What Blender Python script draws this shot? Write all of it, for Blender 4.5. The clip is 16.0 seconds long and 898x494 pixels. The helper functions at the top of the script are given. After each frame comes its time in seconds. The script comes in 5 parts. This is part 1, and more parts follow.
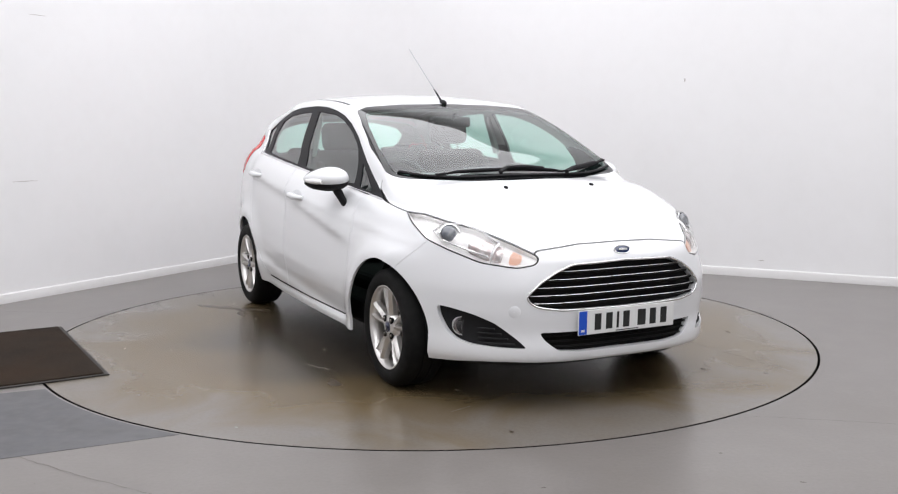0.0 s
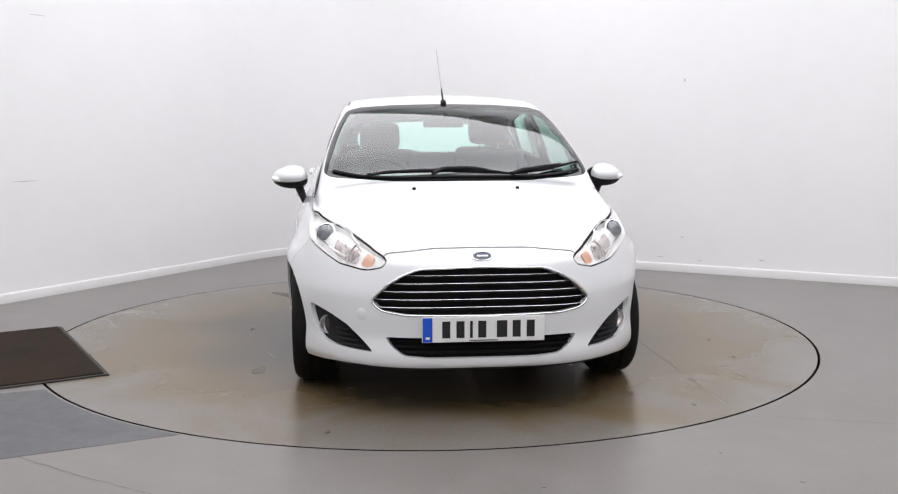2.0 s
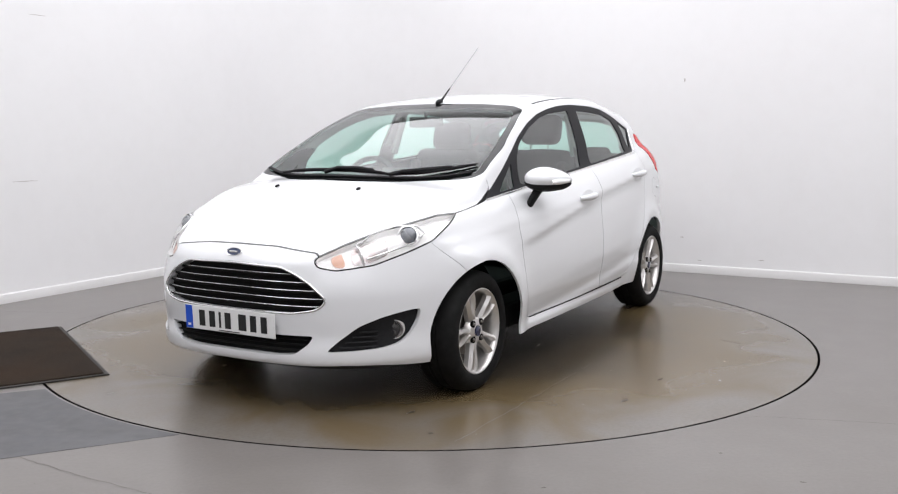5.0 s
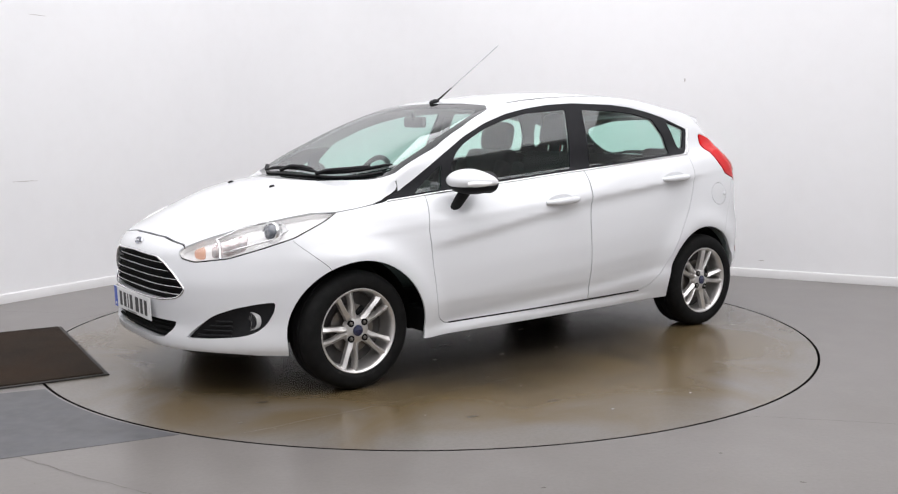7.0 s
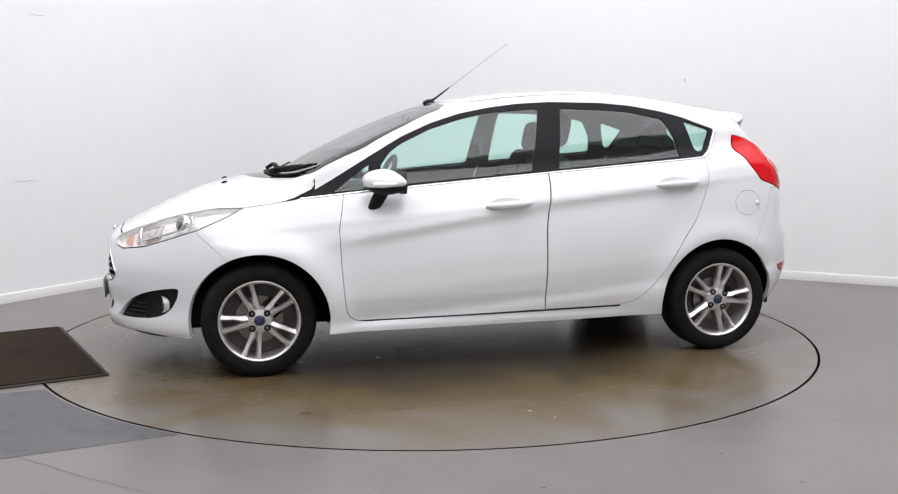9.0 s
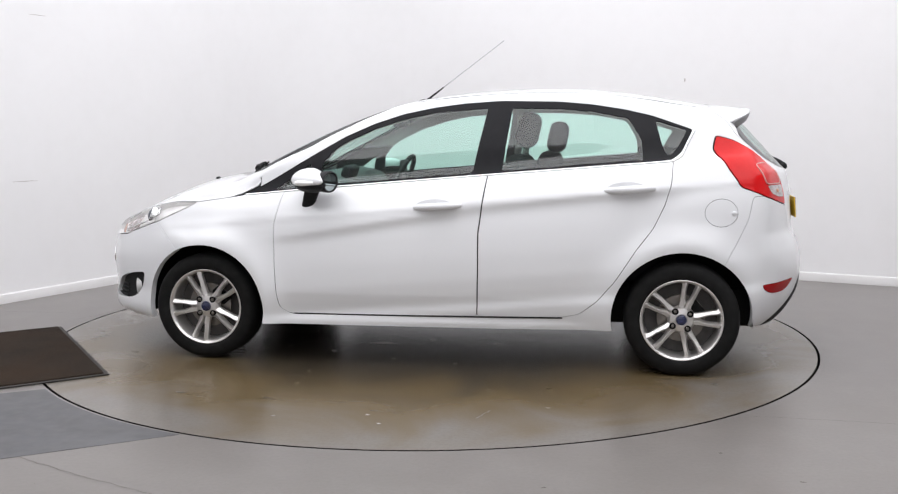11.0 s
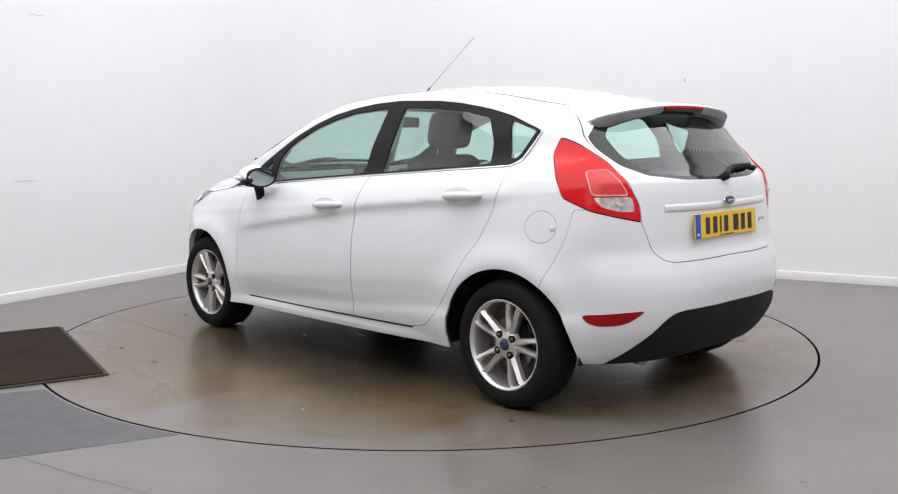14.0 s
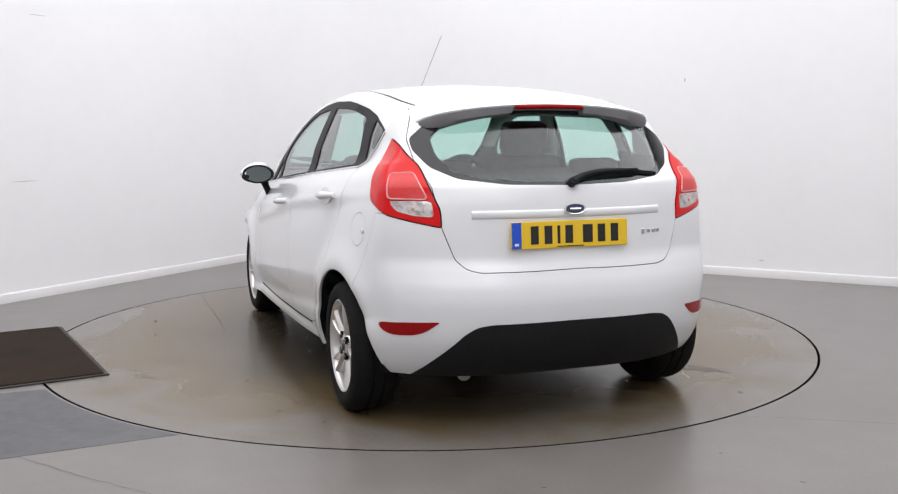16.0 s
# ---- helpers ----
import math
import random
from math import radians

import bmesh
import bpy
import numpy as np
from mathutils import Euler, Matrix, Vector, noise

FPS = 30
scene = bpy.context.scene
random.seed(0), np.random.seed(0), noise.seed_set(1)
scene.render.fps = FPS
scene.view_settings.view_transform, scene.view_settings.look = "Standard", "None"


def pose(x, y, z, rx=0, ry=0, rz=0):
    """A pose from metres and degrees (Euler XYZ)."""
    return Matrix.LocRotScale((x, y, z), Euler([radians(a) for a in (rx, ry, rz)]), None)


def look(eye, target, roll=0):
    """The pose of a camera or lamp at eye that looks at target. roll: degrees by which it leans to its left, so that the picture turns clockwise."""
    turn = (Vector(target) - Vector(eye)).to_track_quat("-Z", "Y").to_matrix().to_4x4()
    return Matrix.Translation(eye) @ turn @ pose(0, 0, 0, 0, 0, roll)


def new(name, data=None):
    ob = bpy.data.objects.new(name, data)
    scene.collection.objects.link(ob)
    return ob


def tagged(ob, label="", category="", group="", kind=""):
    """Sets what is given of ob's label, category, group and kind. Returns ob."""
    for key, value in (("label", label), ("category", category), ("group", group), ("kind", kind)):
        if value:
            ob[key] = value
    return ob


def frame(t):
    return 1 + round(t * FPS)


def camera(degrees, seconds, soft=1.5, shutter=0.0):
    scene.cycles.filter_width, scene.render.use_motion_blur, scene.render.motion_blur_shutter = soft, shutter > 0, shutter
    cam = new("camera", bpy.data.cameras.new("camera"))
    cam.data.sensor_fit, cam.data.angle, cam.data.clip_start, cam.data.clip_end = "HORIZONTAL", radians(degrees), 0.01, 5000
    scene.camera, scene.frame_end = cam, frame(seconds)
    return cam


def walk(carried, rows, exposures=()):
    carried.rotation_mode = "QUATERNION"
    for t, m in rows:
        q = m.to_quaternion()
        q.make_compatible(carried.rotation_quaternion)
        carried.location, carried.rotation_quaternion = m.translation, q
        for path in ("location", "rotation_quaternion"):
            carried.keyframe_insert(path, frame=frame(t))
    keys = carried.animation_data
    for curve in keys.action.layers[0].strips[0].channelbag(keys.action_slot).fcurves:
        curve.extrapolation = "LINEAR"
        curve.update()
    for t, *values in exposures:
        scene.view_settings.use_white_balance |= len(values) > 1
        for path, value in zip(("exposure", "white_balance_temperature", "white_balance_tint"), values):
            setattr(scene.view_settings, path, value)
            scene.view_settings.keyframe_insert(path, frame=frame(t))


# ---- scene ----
cam = camera(49.98, 16.0, soft=1.2)
EYE = Vector((0.0, -5.805, 1.230))
AIM = EYE + Vector((0.01998, 0.9998, -0.12361))
walk(cam, [(0.0, look(EYE, AIM, -0.218)), (16.0, look(EYE, AIM, -0.218))])
scene.view_settings.exposure = 0.0

# ---- light: a large soft ceiling light over the turntable ----
world = bpy.data.worlds.new("world")
scene.world = world
world.use_nodes = True
world.node_tree.nodes["Background"].inputs[0].default_value = (0.9, 0.95, 1.0, 1)
world.node_tree.nodes["Background"].inputs[1].default_value = 0.05
CEIL = 4.3


def area_lamp(name, x, y, z, sx, sy, turn, watts, colour):
    data = bpy.data.lights.new(name, "AREA")
    data.shape, data.size, data.size_y, data.energy, data.color = "RECTANGLE", sx, sy, watts, colour
    ob = new(name, data)
    ob.matrix_world = pose(x, y, z, 0, 0, turn)
    return ob


area_lamp("ceiling_lamp", 0.47, -1.97, CEIL - 0.16, 8.4, 8.4, -29.65, 500, (0.962, 0.962, 1.0))
front = area_lamp("front_lamp", 0, 0, 0, 6.5, 1.6, 0, 48, (0.962, 0.962, 1.0))
front.matrix_world = look((0.6, -8.2, 3.5), (0.0, 0.0, 0.5))


# ---- materials ----
def material(name, rgb, rough=0.5, metal=0.0, coat=0.0, grain=(), bump=0.0, bump_scale=200.0, spec=0.5, obj=True):
    """A principled surface; grain: (scale, amount, rgb) layers of noise mixed over the base colour."""
    m = bpy.data.materials.new(name)
    m.use_nodes = True
    nt = m.node_tree
    b = nt.nodes["Principled BSDF"]
    b.inputs["Base Color"].default_value = (*rgb, 1)
    b.inputs["Roughness"].default_value = rough
    b.inputs["Metallic"].default_value = metal
    b.inputs["Coat Weight"].default_value = coat
    b.inputs["Coat Roughness"].default_value = 0.04
    b.inputs["Specular IOR Level"].default_value = spec
    co = nt.nodes.new("ShaderNodeTexCoord")
    last = None
    for scale, amount, tint in grain:
        n = nt.nodes.new("ShaderNodeTexNoise")
        n.inputs["Scale"].default_value = scale
        n.inputs["Detail"].default_value = 6
        nt.links.new(co.outputs["Object"], n.inputs["Vector"])
        r = nt.nodes.new("ShaderNodeMapRange")
        r.inputs["From Min"].default_value, r.inputs["From Max"].default_value = 0.42, 0.72
        r.inputs["To Max"].default_value = amount
        nt.links.new(n.outputs["Fac"], r.inputs["Value"])
        mix = nt.nodes.new("ShaderNodeMix")
        mix.data_type = "RGBA"
        nt.links.new(r.outputs["Result"], mix.inputs[0])
        mix.inputs[6].default_value = (*rgb, 1)
        if last:
            nt.links.new(last, mix.inputs[6])
        mix.inputs[7].default_value = (*tint, 1)
        last = mix.outputs[2]
    if last:
        nt.links.new(last, b.inputs["Base Color"])
    if bump:
        n = nt.nodes.new("ShaderNodeTexNoise")
        n.inputs["Scale"].default_value = bump_scale
        n.inputs["Detail"].default_value = 4
        nt.links.new(co.outputs["Object"], n.inputs["Vector"])
        k = nt.nodes.new("ShaderNodeBump")
        k.inputs["Strength"].default_value = bump
        k.inputs["Distance"].default_value = 0.002
        nt.links.new(n.outputs["Fac"], k.inputs["Height"])
        nt.links.new(k.outputs["Normal"], b.inputs["Normal"])
    return m


def glass_material(name, rgb, least=0.09, most=0.95, fall=3.2):
    """Thin automotive glass: a clear tinted sheet that mirrors more at a slant."""
    m = bpy.data.materials.new(name)
    m.use_nodes = True
    nt = m.node_tree
    nt.nodes.clear()
    out = nt.nodes.new("ShaderNodeOutputMaterial")
    tr = nt.nodes.new("ShaderNodeBsdfTransparent")
    tr.inputs[0].default_value = (*rgb, 1)
    gl = nt.nodes.new("ShaderNodeBsdfGlossy")
    gl.inputs["Roughness"].default_value = 0.0
    lw = nt.nodes.new("ShaderNodeLayerWeight")
    lw.inputs["Blend"].default_value = 0.5
    pw = nt.nodes.new("ShaderNodeMath")
    pw.operation = "POWER"
    pw.inputs[1].default_value = fall
    nt.links.new(lw.outputs["Facing"], pw.inputs[0])
    mr = nt.nodes.new("ShaderNodeMapRange")
    mr.inputs["To Min"].default_value, mr.inputs["To Max"].default_value = least, most
    nt.links.new(pw.outputs[0], mr.inputs["Value"])
    mx = nt.nodes.new("ShaderNodeMixShader")
    nt.links.new(mr.outputs[0], mx.inputs[0])
    nt.links.new(tr.outputs[0], mx.inputs[1])
    nt.links.new(gl.outputs[0], mx.inputs[2])
    nt.links.new(mx.outputs[0], out.inputs[0])
    return m


M_WALL = material("wall_paint", (0.83, 0.825, 0.83), 0.6, grain=((1.3, 0.25, (0.76, 0.755, 0.76)), (9.0, 0.12, (0.74, 0.73, 0.72))), bump=0.05, bump_scale=60)
M_SKIRT = material("skirting_paint", (0.70, 0.69, 0.685), 0.6, grain=((8.0, 0.3, (0.62, 0.60, 0.585)),))
M_CEIL = material("ceiling_paint", (0.8, 0.8, 0.8), 0.8)
M_FLOOR = material("floor_paint", (0.168, 0.154, 0.145), 0.30, grain=((0.7, 0.5, (0.145, 0.131, 0.121)), (5.0, 0.6, (0.192, 0.177, 0.166)), (2.0, 0.45, (0.138, 0.123, 0.110)), (60.0, 0.3, (0.120, 0.110, 0.103))), bump=0.14, bump_scale=45)
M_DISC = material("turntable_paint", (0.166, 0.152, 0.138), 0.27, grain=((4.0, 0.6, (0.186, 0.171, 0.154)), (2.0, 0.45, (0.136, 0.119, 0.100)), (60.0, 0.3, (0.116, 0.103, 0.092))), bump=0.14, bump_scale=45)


def stain_shade_disc(m, reach, rgb):
    """Brown staining and painted shade, thinning towards the rim, with an uneven edge."""
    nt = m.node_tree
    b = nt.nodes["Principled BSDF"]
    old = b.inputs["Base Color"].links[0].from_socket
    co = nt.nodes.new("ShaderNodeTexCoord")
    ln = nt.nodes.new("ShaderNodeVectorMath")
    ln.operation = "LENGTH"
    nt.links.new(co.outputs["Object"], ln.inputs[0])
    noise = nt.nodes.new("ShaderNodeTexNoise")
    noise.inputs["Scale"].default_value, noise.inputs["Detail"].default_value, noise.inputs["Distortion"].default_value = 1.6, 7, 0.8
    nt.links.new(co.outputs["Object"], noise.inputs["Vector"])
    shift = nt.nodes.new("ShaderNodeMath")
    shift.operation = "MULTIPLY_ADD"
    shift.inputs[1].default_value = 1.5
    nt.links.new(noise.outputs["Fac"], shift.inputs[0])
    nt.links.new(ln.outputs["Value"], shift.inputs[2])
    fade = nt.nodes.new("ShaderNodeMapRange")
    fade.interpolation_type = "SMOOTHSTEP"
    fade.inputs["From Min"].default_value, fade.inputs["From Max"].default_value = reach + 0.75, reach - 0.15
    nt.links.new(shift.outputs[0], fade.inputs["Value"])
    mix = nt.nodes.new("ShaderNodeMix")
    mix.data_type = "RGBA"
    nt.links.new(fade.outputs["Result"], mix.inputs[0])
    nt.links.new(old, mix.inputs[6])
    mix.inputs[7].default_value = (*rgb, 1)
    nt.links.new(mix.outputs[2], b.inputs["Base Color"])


stain_shade_disc(M_DISC, 2.42, (0.122, 0.087, 0.042))
# dark core: the car's shade put into the colour, along with grime
stain_shade_disc(M_DISC, 1.72, (0.045, 0.037, 0.027))
# near-black gap walls: the shade inside the ring gap put into their colour
M_GAP = material("ring_gap", (0.012, 0.011, 0.010), 0.8, spec=0.1)
M_STAIN = material("oil_stain", (0.06, 0.045, 0.03), 0.35, grain=((14.0, 0.6, (0.12, 0.095, 0.07)),))
M_PLATE = material("floor_plate_paint", (0.070, 0.071, 0.078), 0.42, grain=((2.0, 0.7, (0.105, 0.104, 0.108)), (7.0, 0.7, (0.042, 0.041, 0.044)), (18.0, 0.3, (0.13, 0.125, 0.12))), bump=0.15, bump_scale=30)
M_MAT = material("coir_mat", (0.024, 0.018, 0.014), 0.95, grain=((5.0, 0.8, (0.011, 0.009, 0.008)), (2.2, 0.6, (0.040, 0.022, 0.012)), (120.0, 0.6, (0.045, 0.032, 0.022))), bump=0.9, bump_scale=350, spec=0.1)
M_MATRIM = material("mat_rubber_rim", (0.02, 0.017, 0.015), 0.7, grain=((40.0, 0.4, (0.06, 0.05, 0.042)),))


# ---- mesh helpers ----
def part(name, bm, mat, parent=None, label="", smooth=None):
    """One mesh object from a bmesh, under a thing or a part."""
    me = bpy.data.meshes.new(name)
    bmesh.ops.recalc_face_normals(bm, faces=bm.faces[:])
    bm.to_mesh(me)
    bm.free()
    me.materials.append(mat)
    if smooth is not None:
        me.shade_smooth()
        if smooth > 0:
            me.set_sharp_from_angle(angle=radians(smooth))
    ob = new(name, me)
    if parent:
        ob.parent = parent
    if label:
        tagged(ob, label)
    return ob


def empty(name, m=None):
    ob = new(name)
    ob.empty_display_size = 0.1
    if m is not None:
        ob.matrix_basis = m
    return ob


def prism(bm, ring, z0, z1):
    """A closed upright prism over a ring of (x, y)."""
    lo = [bm.verts.new((x, y, z0)) for x, y in ring]
    hi = [bm.verts.new((x, y, z1)) for x, y in ring]
    n = len(ring)
    for i in range(n):
        bm.faces.new((lo[i], lo[(i + 1) % n], hi[(i + 1) % n], hi[i]))
    bm.faces.new(hi)
    bm.faces.new(lo[::-1])


def box(bm, x0, x1, y0, y1, z0, z1, bevel=0.0, seg=2, m=None):
    vs = [bm.verts.new((x, y, z)) for x in (x0, x1) for y in (y0, y1) for z in (z0, z1)]
    fs = [bm.faces.new([vs[i] for i in f]) for f in ((0, 1, 3, 2), (4, 6, 7, 5), (0, 4, 5, 1), (2, 3, 7, 6), (0, 2, 6, 4), (1, 5, 7, 3))]
    if bevel:
        es = list({e for f in fs for e in f.edges})
        r = bmesh.ops.bevel(bm, geom=es, offset=bevel, segments=seg, affect="EDGES", profile=0.5)
        vs = list({v for f in r["faces"] for v in f.verts} | {v for v in vs if v.is_valid})
    if m is not None:
        bmesh.ops.transform(bm, matrix=m, verts=vs)
    return vs


def lathe(bm, prof, n=48, closed=True, m=None):
    """A profile of (radius, y) turned about the y axis."""
    rows = [[bm.verts.new((r * math.cos(2 * math.pi * i / n), y, r * math.sin(2 * math.pi * i / n))) for r, y in prof] for i in range(n)]
    k = len(prof)
    for i in range(n):
        for j in range(k if closed else k - 1):
            bm.faces.new((rows[i][j], rows[(i + 1) % n][j], rows[(i + 1) % n][(j + 1) % k], rows[i][(j + 1) % k]))
    vs = [q for r in rows for q in r]
    if m is not None:
        bmesh.ops.transform(bm, matrix=m, verts=vs)
    return vs


def sheet_wall(name, path, z0, z1, thick, mat):
    """An upright wall along a path of (x, y), its thickness to the left of the path."""
    pts = [Vector(p) for p in path]
    out = []
    for i, p in enumerate(pts):
        a = (pts[i] - pts[i - 1]).normalized() if i else None
        b = (pts[i + 1] - pts[i]).normalized() if i + 1 < len(pts) else None
        t = ((a or b) + (b or a)).normalized()
        out.append(p + Vector((-t.y, t.x)) * thick)
    bm = bmesh.new()
    n = len(pts)
    g = [[bm.verts.new((q.x, q.y, z)) for q in line] for line in (pts, out) for z in (z0, z1)]
    for i in range(n - 1):
        for a, b in ((0, 1), (2, 3), (0, 2), (1, 3)):
            bm.faces.new((g[a][i], g[a][i + 1], g[b][i + 1], g[b][i]))
    for i in (0, n - 1):
        bm.faces.new((g[0][i], g[1][i], g[3][i], g[2][i]))
    return tagged(part(name, bm, mat, smooth=30), kind="structure")


# ---- the room ----
CORNER = Vector((-1.125, 4.17))
DL, DR = Vector((-0.5185, -0.8551)), Vector((0.8690, -0.4948))
LONG = 11.5
FILLET = 1.1
far_l, far_r = CORNER + DL * LONG, CORNER + DR * LONG
near = CORNER + DL * LONG + DR * LONG
a0, a1 = CORNER + DL * FILLET, CORNER + DR * FILLET
arc = []
for i in range(17):
    k = i / 16
    arc.append(a0 * (1 - k) ** 2 + CORNER * 2 * k * (1 - k) + a1 * k * k)
tagged(sheet_wall("wall_1", [far_l, *arc], 0, CEIL, 0.15, M_WALL), "white painted studio wall rounding into the corner", "wall")
tagged(sheet_wall("wall_2", [a1, far_r], 0, CEIL, 0.15, M_WALL), "white painted studio wall with faint scuffs", "wall")
tagged(sheet_wall("wall_3", [far_r, near], 0, CEIL, 0.15, M_WALL), "white painted wall behind the camera", "wall")
tagged(sheet_wall("wall_4", [near, far_l], 0, CEIL, 0.15, M_WALL), "white painted wall behind the camera", "wall")


def skirting(name, path):
    """A skirting board with a sloped top edge, on the room side of a path."""
    prof = [(0.001, 0.0), (0.016, 0.0), (0.016, 0.060), (0.012, 0.066), (0.006, 0.070), (0.001, 0.071)]
    pts = [Vector(p) for p in path]
    bm = bmesh.new()
    rows = []
    for i, p in enumerate(pts):
        a = (pts[i] - pts[i - 1]).normalized() if i else None
        b = (pts[i + 1] - pts[i]).normalized() if i + 1 < len(pts) else None
        t = ((a or b) + (b or a)).normalized()
        nrm = Vector((t.y, -t.x))
        rows.append([bm.verts.new((*(p + nrm * d), z)) for d, z in prof])
    for r0, r1 in zip(rows, rows[1:]):
        for j in range(len(prof)):
            bm.faces.new((r0[j], r1[j], r1[(j + 1) % 6], r0[(j + 1) % 6]))
    bm.faces.new(rows[0])
    bm.faces.new(rows[-1][::-1])
    return tagged(part(name, bm, M_SKIRT, smooth=40), "white painted skirting board along the wall", "baseboard", kind="structure")


skirting("baseboard", [far_l, *arc, far_r])

RING = 2.227
bm = bmesh.new()
n = 128
inner = [bm.verts.new((RING * 1.0035 * math.cos(2 * math.pi * i / n), RING * 1.0035 * math.sin(2 * math.pi * i / n), 0)) for i in range(n)]
deep = [bm.verts.new((v.co.x, v.co.y, -0.12)) for v in inner]
outer = [bm.verts.new((14 * math.cos(2 * math.pi * i / n), 14 * math.sin(2 * math.pi * i / n), 0)) for i in range(n)]
for i in range(n):
    j = (i + 1) % n
    bm.faces.new((inner[i], inner[j], outer[j], outer[i]))
floor_ob = tagged(part("floor", bm, M_FLOOR), "grey painted concrete floor with faint cracks", "floor", kind="structure")
bm = bmesh.new()
edge = [[bm.verts.new((RING * k * math.cos(2 * math.pi * i / n), RING * k * math.sin(2 * math.pi * i / n), z)) for i in range(n)] for k, z in ((1.0037, -0.0005), (1.0037, -0.12))]
for i in range(n):
    j = (i + 1) % n
    bm.faces.new((edge[0][i], edge[0][j], edge[1][j], edge[1][i]))
bm.faces.new(edge[1])
tagged(part("turntable_pit", bm, M_GAP), "dark pit below the turntable", "pit", kind="structure")

bm = bmesh.new()
prism(bm, [far_l + (far_l - near) * 0.02, CORNER + Vector((-0.2, 0.6)), far_r + (far_r - near) * 0.02, near + (near - CORNER) * 0.02], CEIL, CEIL + 0.1)
tagged(part("ceiling", bm, M_CEIL), "white painted ceiling", "ceiling", kind="structure")

turntable = empty("turntable")
bm = bmesh.new()
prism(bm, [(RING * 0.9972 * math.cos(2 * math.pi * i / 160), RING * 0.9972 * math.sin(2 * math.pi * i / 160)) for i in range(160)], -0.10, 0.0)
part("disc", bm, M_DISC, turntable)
# thin sleeve round the disc, coloured as dark as the shaded gap
bm = bmesh.new()
lathe(bm, [(RING * 0.9974, -0.001), (RING * 0.9974, -0.09), (RING * 0.9968, -0.09), (RING * 0.9968, -0.001)], 160, m=pose(0, 0, 0, 90, 0, 0))
part("disc_edge", bm, M_GAP, turntable, "turntable edge blackened with the gap's shade")
tagged(turntable, "round grey-brown painted turntable set flush in the floor", "turntable")

# flat plate in the floor beside the ring, and the mat lying on its edge
U = Vector((-0.889, -0.458))
bm = bmesh.new()
ring = []
for i in range(24):
    a = radians(215 + i * (243.0 - 215) / 23)
    ring.append((2.246 * math.cos(a), 2.246 * math.sin(a)))
ring += [(-1.626 - 0.907 * 1.5, -2.263 - 0.42 * 1.5), (-1.9 - 0.889 * 2.2, -1.1 - 0.458 * 2.2)]
prism(bm, ring, -0.002, 0.0012)
tagged(part("floor_plate", bm, M_PLATE), "worn blue-grey flat plate in the floor", "floor plate", kind="structure")
mat_thing = empty("door_mat", pose(-1.616, -1.035, 0.002, 0, 0, 30.0))
bm = bmesh.new()
box(bm, -2.4, -0.024, 0.022, 1.362, 0, 0.013, 0.004, 2)
part("mat_surface", bm, M_MAT, mat_thing)
bm = bmesh.new()
box(bm, -2.42, 0, 0, 1.38, 0, 0.006, 0.002, 1)
part("rim", bm, M_MATRIM, mat_thing, "dark rubber rim")
tagged(mat_thing, "dark brown coir mat with a rubber rim on the floor", "mat")

# cracks and marks on the floor, scuffs on the wall
def strip(name, pts, w, z, mat, parent=None):
    bm = bmesh.new()
    rows = []
    for i, p in enumerate(pts):
        a, b = Vector(pts[max(i - 1, 0)]), Vector(pts[min(i + 1, len(pts) - 1)])
        t = (b - a).normalized()
        nn = Vector((-t.y, t.x)) * w * (0.4 + 0.6 * random.random())
        rows.append([bm.verts.new((p[0] + nn.x, p[1] + nn.y, z)), bm.verts.new((p[0] - nn.x, p[1] - nn.y, z))])
    for r0, r1 in zip(rows, rows[1:]):
        bm.faces.new((r0[0], r0[1], r1[1], r1[0]))
    return part(name, bm, mat, parent)


def wander(a, b, n, amp):
    return [(a[0] + (b[0] - a[0]) * i / n + random.uniform(-amp, amp), a[1] + (b[1] - a[1]) * i / n + random.uniform(-amp, amp)) for i in range(n + 1)]


M_CRACK = material("crack_dirt", (0.10, 0.09, 0.08), 0.6)
for a, b in (((-1.75, -2.13), (-1.229, -2.479)), ((-1.229, -2.479), (-0.75, -2.77)), ((1.38, -1.83), (1.70, -1.90)), ((1.70, -1.90), (2.5, -2.1)), ((-2.35, 0.33), (-2.0, 0.95)), ((-2.9, 0.72), (-2.35, 0.62))):
    tagged(strip("floor_crack", wander(a, b, 22, 0.004), 0.0015, 0.0012, M_CRACK, floor_ob))


def blot(name, x, y, rx, ry, mat, parent, z=0.0012, seed=0):
    """A flat stain with an uneven edge."""
    bm = bmesh.new()
    rnd = random.Random(seed)
    ph = [rnd.uniform(0, 6.28) for _ in range(4)]
    vs = []
    for i in range(28):
        a = 2 * math.pi * i / 28
        k = 1 + 0.22 * math.sin(2 * a + ph[0]) + 0.16 * math.sin(3 * a + ph[1]) + 0.12 * math.sin(5 * a + ph[2]) + 0.08 * math.sin(9 * a + ph[3])
        vs.append(bm.verts.new((x + rx * k * math.cos(a), y + ry * k * math.sin(a), z)))
    bm.faces.new(vs)
    return part(name, bm, mat, parent)


